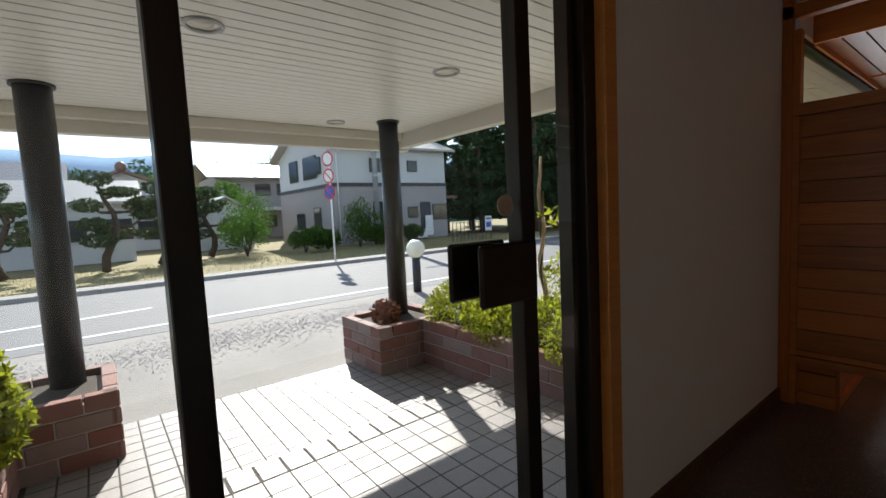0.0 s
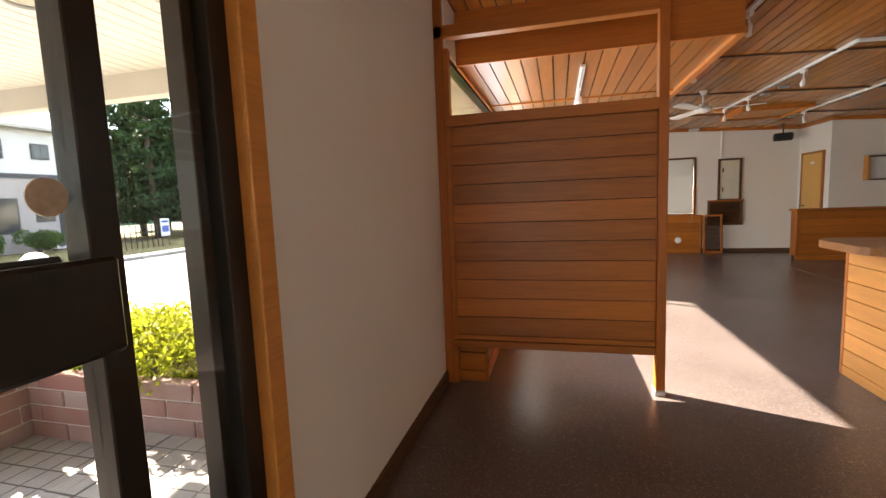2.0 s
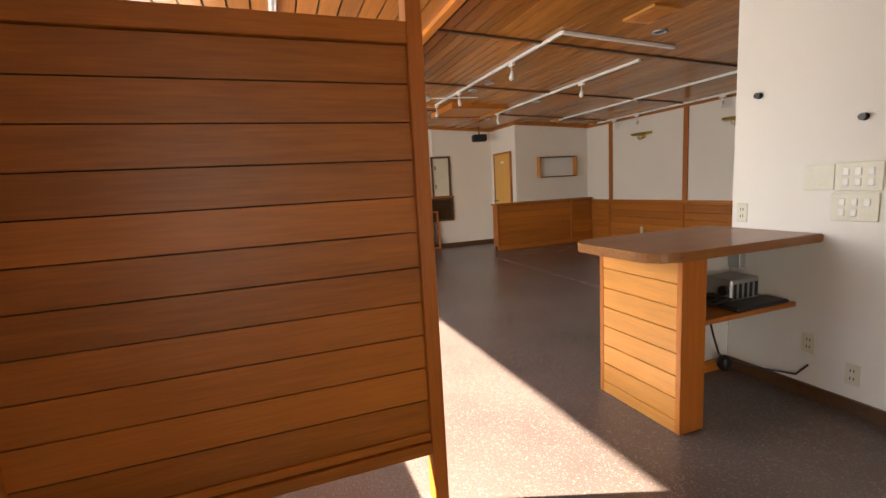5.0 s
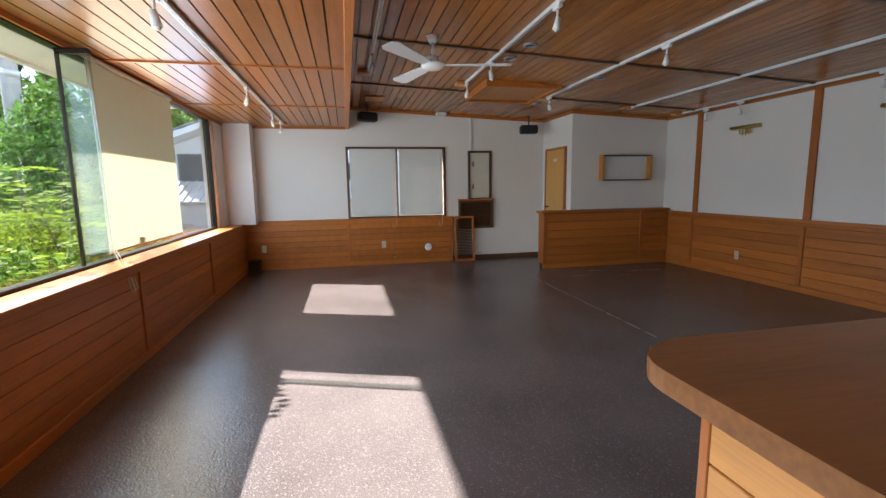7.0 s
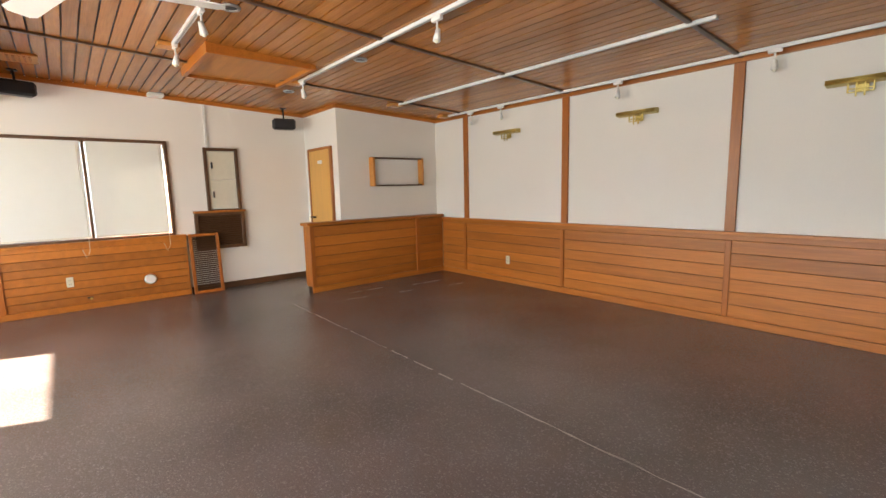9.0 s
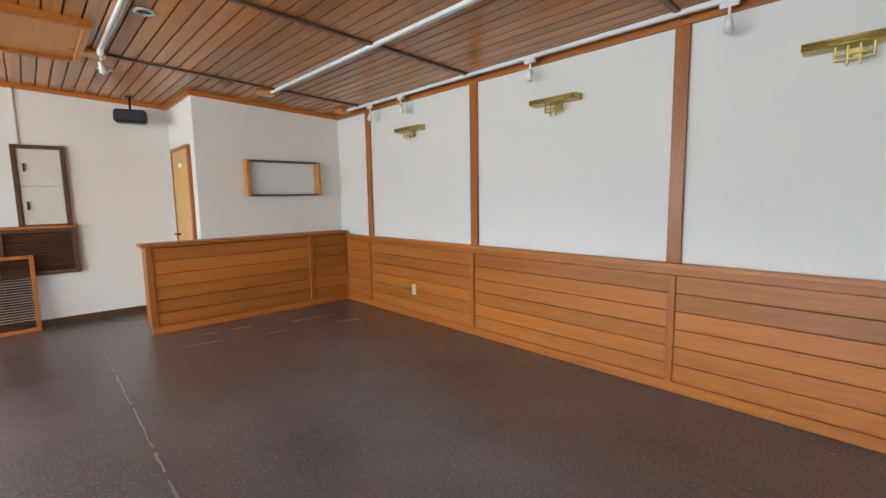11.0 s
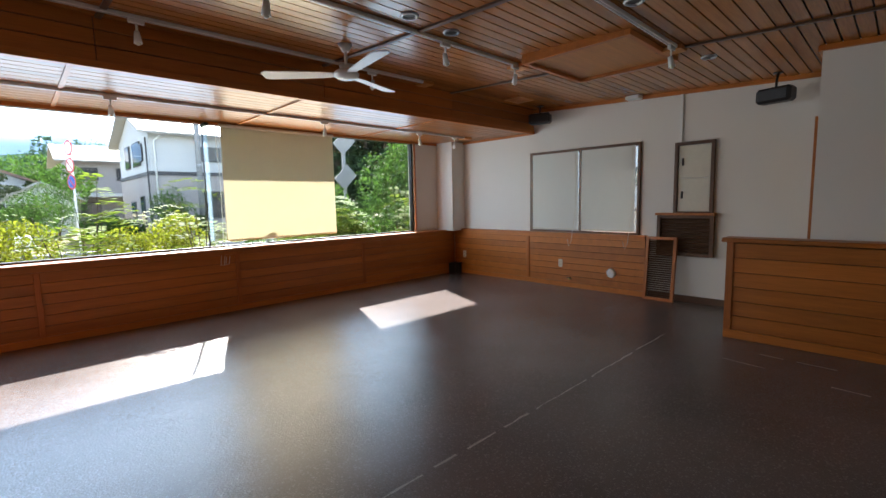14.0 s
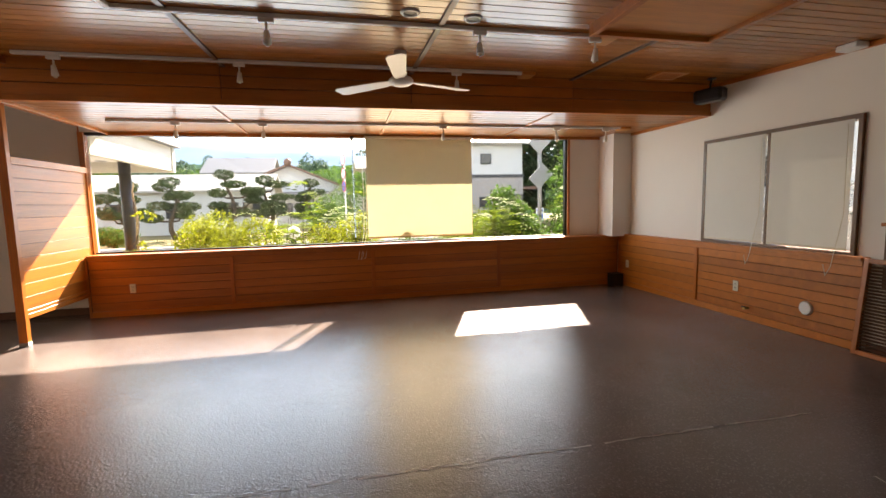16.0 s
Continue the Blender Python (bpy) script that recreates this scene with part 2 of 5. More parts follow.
def glass_mat(name, tint, rough=0.0):
    m = bpy.data.materials.new(name)
    m.use_nodes = True
    n, l = m.node_tree.nodes, m.node_tree.links
    tr, gl, fr, mx, pw, sc = (n.new("ShaderNode" + k) for k in ("BsdfTransparent", "BsdfGlossy", "LayerWeight", "MixShader", "Math", "Math"))
    tr.inputs["Color"].default_value = (*tint, 1)
    gl.inputs["Roughness"].default_value = rough
    pw.operation, sc.operation = "POWER", "MULTIPLY_ADD"
    pw.inputs[1].default_value = 4.0
    sc.inputs[1].default_value, sc.inputs[2].default_value = 0.6, 0.03
    l.new(fr.outputs["Facing"], pw.inputs[0])
    l.new(pw.outputs[0], sc.inputs[0])
    l.new(sc.outputs[0], mx.inputs[0])
    l.new(tr.outputs[0], mx.inputs[1])
    l.new(gl.outputs[0], mx.inputs[2])
    l.new(mx.outputs[0], n["Material Output"].inputs["Surface"])
    return m


glass = glass_mat("clear_glass", (0.95, 0.97, 0.96))
fin_glass = glass_mat("grey_fin_glass", (0.80, 0.84, 0.81))
far_glass = mat("dark_window_glass", (0.03, 0.035, 0.042), 0.08, var=0.3, scale=1, bump=0)
globe_mat = mat("opal_globe", (0.80, 0.78, 0.66), 0.25, var=0.04, scale=5, bump=0)


# ---- builders ----
MESHES = {}


def box_mesh(sx, sy, sz, bev=0.0):
    key = (round(sx, 3), round(sy, 3), round(sz, 3), round(bev, 4))
    if key not in MESHES:
        bm = bmesh.new()
        bmesh.ops.create_cube(bm, size=1, matrix=Matrix.Diagonal((sx, sy, sz, 1)))
        if bev:
            bmesh.ops.bevel(bm, geom=bm.edges[:], offset=min(bev, min(sx, sy, sz) * 0.4), segments=1, affect="EDGES")
        MESHES[key] = to_mesh("box", bm)
    return MESHES[key]


def to_mesh(name, bm):
    me = bpy.data.meshes.new(name)
    bm.to_mesh(me)
    bm.free()
    return me


def with_mat(me, material):
    """The mesh in that material; meshes are shared per material."""
    key = (me.name, material.name)
    if key not in MESHES:
        c = me.copy()
        c.materials.clear()
        c.materials.append(material)
        MESHES[key] = c
    return MESHES[key]


def thing(name, loc, label, category, group="", kind="", rz=0.0):
    ob = new(name)
    ob.empty_display_size = 0.1
    ob.matrix_world = pose(*loc, 0, 0, rz)
    return tagged(ob, label, category, group, kind)


def part(name, data, material, parent, label="", loc=(0, 0, 0), rot=(0, 0, 0), kind=""):
    if isinstance(data, bmesh.types.BMesh):
        data = to_mesh(name, data)
        data.materials.append(material)
    else:
        data = with_mat(data, material)
    ob = new(name, data)
    ob.parent = parent
    ob.matrix_basis = pose(*loc, *rot)
    return tagged(ob, label, "", "", kind)


def block(name, lo, hi, material, parent, label="", bev=0.003):
    """A box part between two corners, in the parent's space."""
    s = [b - a for a, b in zip(lo, hi)]
    return part(name, box_mesh(*s, bev), material, parent, label, [(a + b) / 2 for a, b in zip(lo, hi)])


def solid(name, boxes, material, label, category, kind="structure", bev=0.0):
    """One mesh out of boxes (lo, hi), in world space."""
    bm = bmesh.new()
    for lo, hi in boxes:
        s = [b - a for a, b in zip(lo, hi)]
        m = Matrix.Translation([(a + b) / 2 for a, b in zip(lo, hi)]) @ Matrix.Diagonal((*s, 1))
        bmesh.ops.create_cube(bm, size=1, matrix=m)
    if bev:
        bmesh.ops.bevel(bm, geom=bm.edges[:], offset=bev, segments=1, affect="EDGES")
    me = to_mesh(name, bm)
    me.materials.append(material)
    return tagged(new(name, me), label, category, "", kind)


def cyl(r1, r2, h, seg=24, cap=True):
    bm = bmesh.new()
    bmesh.ops.create_cone(bm, cap_ends=cap, segments=seg, radius1=r1, radius2=r2, depth=h)
    for f in bm.faces:
        f.smooth = len(f.verts) == 4
    return bm


def ball(r, seg=20, squash=1.0):
    bm = bmesh.new()
    bmesh.ops.create_uvsphere(bm, u_segments=seg, v_segments=seg // 2, radius=r, matrix=Matrix.Diagonal((1, 1, squash, 1)))
    for f in bm.faces:
        f.smooth = True
    return bm


def tube(points, r, seg=6):
    """A round bar along points."""
    bm = bmesh.new()
    rings = []
    for i, p in enumerate(points):
        p = Vector(p)
        d = (Vector(points[min(i + 1, len(points) - 1)]) - Vector(points[max(i - 1, 0)])).normalized()
        a = d.orthogonal().normalized()
        b = d.cross(a)
        rr = r[i] if isinstance(r, (list, tuple)) else r
        if rings:
            a0 = (rings[-1][0].co - Vector(points[i - 1])).normalized()
            a = (a0 - d * a0.dot(d)).normalized()
            b = d.cross(a)
        rings.append([bm.verts.new(p + rr * (math.cos(2 * math.pi * k / seg) * a + math.sin(2 * math.pi * k / seg) * b)) for k in range(seg)])
    for u, v in zip(rings, rings[1:]):
        for k in range(seg):
            bm.faces.new((u[k], u[(k + 1) % seg], v[(k + 1) % seg], v[k])).smooth = True
    bm.faces.new(rings[0][::-1])
    bm.faces.new(rings[-1])
    return bm


def leaf_mesh(name, clumps, count, size, material, seed, flat=0.0):
    """Many small folded leaves spread over ellipsoid clumps (centre, radii), with gaps."""
    rng = np.random.default_rng(seed)
    w = np.array([r[0] * r[1] + r[1] * r[2] for c, r in clumps])
    pick = rng.choice(len(clumps), count, p=w / w.sum())
    cen, rad = np.array([c for c, r in clumps])[pick], np.array([r for c, r in clumps])[pick]
    d = rng.normal(size=(count, 3))
    d /= np.linalg.norm(d, axis=1)[:, None]
    k = rng.uniform(0.55, 1.08, (count, 1)) ** 0.6
    pos = cen + d * rad * k
    u = rng.normal(size=(count, 3))
    u[:, 2] *= 1 - flat
    u /= np.linalg.norm(u, axis=1)[:, None]
    v = np.cross(u, d + rng.normal(scale=0.6, size=(count, 3)))
    v /= np.linalg.norm(v, axis=1)[:, None] + 1e-6
    s = size * rng.uniform(0.6, 1.3, (count, 1))
    verts = np.stack([pos - u * s, pos + v * s * 0.38, pos + u * s, pos - v * s * 0.38], 1).reshape(-1, 3)
    faces = np.arange(count * 4).reshape(-1, 4)
    me = bpy.data.meshes.new(name)
    me.from_pydata(verts.tolist(), [], faces.tolist())
    me.materials.append(material)
    return me


def leaves(name, parent, clumps, count, size, material, seed, label="", flat=0.0):
    ob = new(name, leaf_mesh(name, clumps, count, size, material, seed, flat))
    ob.parent = parent
    return tagged(ob, label)


# ---- rooms ----
FAR, BACK, GLASS_Y, LOWZ = 11.30, -6.52, 0.85, 2.40


def ceil_z(y):
    return 2.79 + 0.046 * y


floor = solid("floor", [((-2.6, -6.7, -0.12), (11.5, 0.97, 0))], floor_mat, "dark brown speckled floor, worn and slightly glossy", "floor")
solid("wall_street", [((3.56, 0.85, -0.1), (11.5, 1.0, 0.77)), ((3.56, 0.85, 2.40), (11.5, 1.0, 2.95)), ((10.42, 0.85, 0.77), (11.5, 1.0, 2.40)),
                      ((1.52, 0.93, 0), (3.56, 1.06, 2.95)), ((-2.6, 0.93, 2.46), (1.52, 1.06, 2.95))], plaster, "white plaster wall facing the street with large openings", "wall")
solid("wall_far", [((FAR, -6.7, -0.1), (FAR + 0.15, -2.76, 2.95)), ((FAR, -1.08, -0.1), (FAR + 0.15, 0.85, 2.95)), ((FAR, -2.76, -0.1), (FAR + 0.15, -1.08, 0.84)), ((FAR, -2.76, 2.06), (FAR + 0.15, -1.08, 2.95))],
      plaster, "white plaster end wall", "wall")
solid("wall_back", [((3.0, BACK - 0.15, -0.1), (11.45, BACK, 2.95))], plaster, "long white plaster wall with brass lamps", "wall")
solid("wall_alcove", [((10.2, BACK, 0), (FAR, -4.72, 2.75))], plaster, "white plaster nib wall beside the bar", "wall")
solid("pillar", [((10.98, 0.44, 0.8), (FAR, 0.85, 2.40))], plaster, "white plaster pillar in the corner", "pillar")
solid("wall_door", [((2.36, -2.98, 2.07), (4.05, -2.86, 2.95)), ((3.14, -2.98, 0), (4.05, -2.86, 2.07)), ((2.24, -2.98, 0), (2.36, -2.12, 2.95)), ((-2.6, -2.12, 0), (2.36, -2.0, 0.96)),
                    ((-2.6, -2.12, 1.57), (2.36, -2.0, 2.95)), ((-2.6, -2.12, 0.96), (0.6, -2.0, 1.57)), ((2.26, -2.12, 0.96), (2.36, -2.0, 1.57))],
      plaster, "white plaster wall beside the door", "wall")
solid("wall_west", [((-2.75, -3.1, 0), (-2.6, 1.0, 2.95)), ((2.9, -6.7, 0), (3.05, -2.98, 2.95)), ((2.36, -3.1, 0), (3.14, -2.98, 2.95))], plaster, "plain white closing wall", "wall")


def plank_ceiling(name, x0, x1, y0, y1, zf, width, material, label):
    """Boards along x as one mesh, with open joints under a backing coloured as shade."""
    bm = bmesh.new()
    n = round((y1 - y0) / width)
    w = (y1 - y0) / n
    for i in range(n):
        a, b = y0 + i * w + 0.006, y0 + (i + 1) * w - 0.006
        lo, hi = [], []
        for x, y in ((x0, a), (x1, a), (x1, b), (x0, b)):
            lo.append(bm.verts.new((x, y, zf(y))))
            hi.append(bm.verts.new((x, y, zf(y) + 0.012)))
        bm.faces.new(lo[::-1])
        for k in range(4):
            bm.faces.new((lo[k], lo[(k + 1) % 4], hi[(k + 1) % 4], hi[k]))
    me = to_mesh(name, bm)
    me.materials.append(material)
    me.materials.append(groove_shade)
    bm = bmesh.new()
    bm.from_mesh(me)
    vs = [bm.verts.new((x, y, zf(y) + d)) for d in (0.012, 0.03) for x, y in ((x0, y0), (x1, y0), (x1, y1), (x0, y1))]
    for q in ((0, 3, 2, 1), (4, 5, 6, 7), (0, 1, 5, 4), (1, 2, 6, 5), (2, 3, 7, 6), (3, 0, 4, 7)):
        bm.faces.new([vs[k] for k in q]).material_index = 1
    bm.to_mesh(me)
    bm.free()
    return tagged(new(name, me), label, "ceiling", "", "structure")


plank_ceiling("ceiling", 4.0, FAR, BACK, -1.08, ceil_z, 0.105, ceil_x, "sloping ceiling of stained brown wooden planks")
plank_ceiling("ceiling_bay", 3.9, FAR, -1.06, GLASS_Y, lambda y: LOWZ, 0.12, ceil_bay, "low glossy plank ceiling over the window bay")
plank_ceiling("ceiling_entrance", -2.6, 4.0, -2.98, 0.95, lambda y: 2.76, 0.105, ceil_x, "wooden plank ceiling over the entrance")
solid("roof_slab", [((-2.8, -6.8, 2.98), (11.6, 1.2, 3.1)), ], fascia_mat, "flat roof slab above the rooms", "roof")

# soffit face: boards along the bay's inner edge
soff = thing("soffit_beam", (3.9, -1.08, LOWZ), "dark stained boarded soffit beam along the window bay", "beam", kind="structure")
for i in range(3):
    for j in range(4):
        block("board", (j * 1.85, -0.02, 0.02 + i * 0.115), (min(j * 1.85 + 1.845, 7.4), 0.0, 0.128 + i * 0.115), wood_x, soff)
block("bottom_trim", (-0.02, -0.03, -0.03), (7.4, 0.03, 0.02), wood_x, soff, "orange stained trim")
block("end_board", (-0.03, 0.0, -0.03), (0.0, 1.93, 0.36), wood_y, soff)
block("backing", (0.0, 0.001, 0.02), (7.4, 0.02, 0.40), groove_shade, soff)
solid("trim", [((FAR - 0.025, BACK, 2.44), (FAR, BACK + 0.02, 2.5)), ((FAR - 0.02, -1.06, LOWZ - 0.035), (FAR, 0.44, LOWZ)), ((3.9, GLASS_Y - 0.02, LOWZ - 0.04), (10.98, GLASS_Y, LOWZ)),
               ((10.42, 0.83, 0.82), (10.45, 0.85, LOWZ - 0.04)), ((3.54, 0.835, 0), (3.606, 0.872, LOWZ))], wood_y, "brown stained wooden trim under the ceiling", "trim")


def sloped_bar(name, x0, x1, y0, y1, drop, h, material, label, category="trim"):
    bm = bmesh.new()
    vs = [bm.verts.new((x, y, ceil_z(y) - drop - d)) for d in (h, 0) for x, y in ((x0, y0), (x1, y0), (x1, y1), (x0, y1))]
    for q in ((0, 3, 2, 1), (4, 5, 6, 7), (0, 1, 5, 4), (1, 2, 6, 5), (2, 3, 7, 6), (3, 0, 4, 7)):
        bm.faces.new([vs[k] for k in q])
    me = to_mesh(name, bm)
    me.materials.append(material)
    return tagged(new(name, me), label, category, "", "structure")


for x in (5.78, 7.60, 9.42):
    sloped_bar("trim", x - 0.02, x + 0.02, BACK, -1.1, 0.0, 0.016, dark_wood, "thin dark batten across the plank ceiling")
sloped_bar("trim", FAR - 0.03, FAR, -4.72, -1.1, 0.0, 0.045, wood_y, "brown cornice on the end wall")
sloped_bar("trim", 10.17, 10.2, BACK, -4.70, 0.0, 0.045, wood_y, "brown cornice on the nib wall")
sloped_bar("trim", 10.2, FAR, -4.72, -4.69, 0.0, 0.045, wood_y, "brown cornice on the nib wall")
sloped_bar("trim", 4.0, 10.2, BACK, BACK + 0.03, 0.0, 0.05, wood_x, "brown cornice along the back wall")
sloped_bar("trim", 3.96, 4.02, -2.86, -1.1, -0.06, 0.12, wood_y, "orange beam at the edge of the ceiling")
for x in (5.6, 7.42, 9.3):
    solid("trim", [((x - 0.018, -1.05, LOWZ - 0.013), (x + 0.018, 0.83, LOWZ))], wood_y, "thin batten across the low ceiling", "trim")
solid("baseboard", [((FAR - 0.015, -4.72, 0), (FAR, -2.93, 0.08)), ((1.62, 0.912, 0), (3.53, 0.93, 0.09)), ((3.14, -2.86, 0), (4.05, -2.842, 0.08)), ((4.05, -2.98, 0), (4.068, -2.86, 0.08)),
                    ((-2.6, -2.0, 0), (2.36, -1.982, 0.09)), ((2.36, -2.86, 0), (2.378, -2.0, 0.09))], dark_wood, "dark brown wooden baseboard", "baseboard")


def panelling(name, origin, rz, length, height, posts, label, rows=6, cap=0.05, deep=0.25, material=wood_x):
    """Boarded panelling along local x, facing local -y; posts: places of the stiles."""
    th = thing(name, origin, label, "panelling", kind="structure", rz=rz)
    block("backing", (0, 0.012, 0), (length, 0.04, height - 0.02), groove_shade, th, bev=0)
    block("base_rail", (0, -0.012, 0.0), (length, 0.012, 0.075), material, th)
    block("cap", (-0.0, -0.03, height - 0.03), (length, deep, height), material, th, "worn wooden ledge")
    block("top_rail", (0, -0.006, height - 0.03 - cap), (length, 0.012, height - 0.03), material, th)
    z0, z1 = 0.075, height - 0.03 - cap
    edges = [0.0, *posts, length]
    for a, b in zip(edges, edges[1:]):
        h = (z1 - z0) / rows
        for i in range(rows):
            block("board", (a + 0.002, 0.0, z0 + i * h + 0.0022), (b - 0.002, 0.02, z0 + (i + 1) * h - 0.0022), material, th)
    for p in posts:
        block("stile", (p - 0.025, -0.016, 0.075), (p + 0.025, 0.0, z1), wood_z, th)
    return th


panelling("panelling", (3.61, 0.64, 0), 0, 7.61, 0.81, (1.71, 3.62, 5.54), "orange stained boarded panelling below the big window", deep=0.21)
panelling("panelling", (11.22, 0.64, 0), -90, 3.55, 0.83, (1.68,), "orange stained boarded panelling on the end wall", rows=7, deep=0.08)
panelling("panelling", (10.0, BACK + 0.05, 0), 180, 6.2, 0.90, (0.56, 2.36, 4.22), "orange stained boarded panelling on the long wall", deep=0.05)
ends = thing("panelling_end", (3.61, 0.64, 0), "boarded end of the window panelling", "panelling", kind="structure")
block("backing", (-0.005, 0.0, 0), (0.0, 0.21, 0.78), groove_shade, ends, bev=0)
for i in range(5):
    block("board", (-0.02, 0.0, 0.08 + i * 0.14 + 0.005), (-0.005, 0.21, 0.08 + (i + 1) * 0.14 - 0.005), wood_y, ends)
block("post", (-0.025, -0.02, 0), (0.0, 0.0, 0.78), wood_z, ends)
block("base_rail", (-0.025, 0.0, 0), (-0.005, 0.21, 0.08), wood_y, ends)
pn = thing("wall_posts", (0, BACK, 0), "stained wooden posts on the long white wall", "post", kind="structure")
for x in (9.44, 7.64, 5.79, 3.95):
    block("post", (x - 0.045, 0.0, 0.90), (x + 0.045, 0.03, ceil_z(BACK) - 0.05), wood_z, pn)

# bar front
bar = thing("bar_counter", (10.0, -4.14, 0), "orange stained boarded bar front with a brown ledge", "bar counter", rz=-90)
block("backing", (0.02, 0.015, 0), (2.33, 0.17, 0.91), groove_shade, bar, bev=0)
for a, b in ((0.05, 1.80), (1.80, 2.33)):
    for i in range(6):
        block("board", (a + 0.002, 0, 0.08 + i * 0.137 + 0.0024), (b - 0.002, 0.02, 0.08 + (i + 1) * 0.137 - 0.0024), wood_y, bar)
block("base_rail", (0, -0.012, 0), (2.33, 0.012, 0.08), wood_y, bar)
block("post", (0.0, -0.012, 0.08), (0.06, 0.19, 0.91), wood_z, bar)
block("post", (1.77, -0.016, 0.08), (1.83, 0.0, 0.91), wood_z, bar)
block("ledge", (-0.04, -0.04, 0.91), (2.33, 0.2, 0.95), wood_y, bar, "polished brown ledge", bev=0.008)

# ---- window of the bay ----
win = thing("window_1", (0, 0.90, 0), "large shop window of butted clear glass", "window", kind="structure")
for lo, hi in (((3.585, -0.006, 0.83), (6.995, 0.006, 2.36)), ((7.005, -0.006, 0.83), (10.39, 0.006, 2.36))):
    block("pane", lo, hi, glass, win, bev=0).visible_shadow = False
block("frame", (3.56, -0.03, 0.79), (10.42, 0.05, 0.83), bronze, win)
block("frame", (3.56, -0.03, 2.36), (10.42, 0.05, 2.40), bronze, win)
block("frame", (3.56, -0.03, 0.83), (3.585, 0.05, 2.36), bronze, win)
block("frame", (10.39, -0.03, 0.83), (10.42, 0.05, 2.36), bronze, win)
block("fin", (6.994, -0.20, 0.835), (7.006, -0.012, 2.36), fin_glass, win, "upright glass fin stiffening the joint", bev=0)
block("fin_clip", (6.975, -0.20, 2.325), (7.025, -0.012, 2.362), bronze, win, "dark clip holding the glass fin")
block("mullion_seal", (6.993, -0.012, 0.83), (7.007, 0.012, 2.36), bronze, win, bev=0)

rb = thing("roller_blind", (8.0, 0.81, 0), "cream roller blind lowered over the shop window", "blind")
block("fabric", (-0.81, -0.001, 0.90), (0.79, 0.001, 2.34), blind_mat, rb, bev=0)
part("roller", cyl(0.022, 0.022, 1.62, 12), plastic, rb, loc=(-0.01, 0, 2.36), rot=(0, 90, 0))
block("bottom_bar", (-0.81, -0.008, 0.885), (0.79, 0.008, 0.905), plastic, rb)
for dx in (-0.84, -0.88):
    part("cord", tube([(dx, -0.02, 2.36), (dx + 0.02, -0.03, 1.6), (dx + 0.0, -0.05, 0.95), (dx - 0.07, -0.16, 0.74), (dx - 0.1, -0.2, 0.60), (dx - 0.04, -0.2, 0.62), (dx + 0.02, -0.12, 0.83)], 0.004, 5), plastic, rb)

# end-wall window with two shades
w2 = thing("window_2", (FAR, 0, 0), "window in a dark wooden frame with white shades", "window", kind="structure")
block("frame", (-0.03, -2.80, 2.03), (0.1, -1.04, 2.075), dark_wood, w2)
block("frame", (-0.03, -2.80, 0.83), (0.1, -1.04, 0.86), dark_wood, w2)
block("frame", (-0.03, -1.08, 0.86), (0.1, -1.04, 2.03), dark_wood, w2)
block("frame", (-0.03, -2.80, 0.86), (0.1, -2.76, 2.03), dark_wood, w2)
block("frame", (-0.03, -1.935, 0.86), (0.06, -1.905, 2.03), dark_wood, w2)
block("pane", (0.08, -2.76, 0.86), (0.086, -1.08, 2.03), glass, w2, bev=0).visible_shadow = False
for y0, y1 in ((-1.895, -1.10), (-2.735, -1.95)):
    sh = thing("window_shade", (FAR - 0.035, 0, 0), "white roller shade drawn down over the window", "blind", group="shades on the end window")
    block("fabric", (-0.001, y0, 0.885), (0.001, y1, 2.035), shade_mat, sh, bev=0)
    block("bottom_bar", (-0.008, y0, 0.87), (0.008, y1, 0.89), plastic, sh)
    for k in range(7):
        block("tie", (-0.006, y0 - 0.012, 0.98 + k * 0.155), (0.002, y0 + 0.006, 0.992 + k * 0.155), white_paint, sh, bev=0)
    part("pull_cord", tube([(-0.012, y0 + 0.04, 2.0), (-0.03, y0 + 0.02, 1.2), (-0.13, y0 + 0.03, 0.72), (-0.13, y0 + 0.07, 0.64), (-0.12, y0 + 0.1, 0.74)], 0.003, 5), plastic, sh)

# ---- entrance doors ----
ent = thing("door_1", (0, 0.97, 0), "bronze aluminium glazed entrance door", "door", kind="structure")
for x0, x1 in ((-2.6, -2.54), (-1.2, -1.13), (0.098, 0.157), (1.05, 1.115), (1.40, 1.47)):
    block("stile", (x0, -0.03, 0.0), (x1, 0.03, 2.46), bronze, ent)
for x0, x1 in ((-2.54, -1.2), (-1.13, 0.098), (0.157, 1.05), (1.115, 1.40)):
    block("pane", (x0, -0.004, 0.06), (x1, 0.004, 2.40), glass, ent, bev=0).visible_shadow = False
block("bottom_rail", (-2.6, -0.035, 0.0), (1.47, 0.035, 0.05), bronze, ent)
block("top_rail", (-2.6, -0.035, 2.40), (1.47, 0.035, 2.46), bronze, ent)
block("stile", (1.35, 0.0, 0.0), (1.385, 0.06, 2.40), bronze, ent)
for y0, y1 in ((-0.075, -0.055), (0.06, 0.08)):
    block("pull_plate", (0.83, y0, 1.10), (1.07, y1, 1.28), bronze, ent, "dark bronze pull plate", bev=0.01)
block("pull_arm", (1.02, -0.07, 1.12), (1.07, 0.075, 1.26), bronze, ent)
part("sticker", cyl(0.034, 0.034, 0.004, 24), mirror_tan, ent, "round tan sticker", loc=(1.005, -0.007, 1.39), rot=(90, 0, 0))
solid("door_jamb", [((1.47, 0.90, 0), (1.545, 1.08, 2.5)), ((-2.6, 0.90, 2.46), (1.47, 0.93, 2.54))], pine_x, "pale wooden jamb beside the entrance door", "trim", bev=0.003)

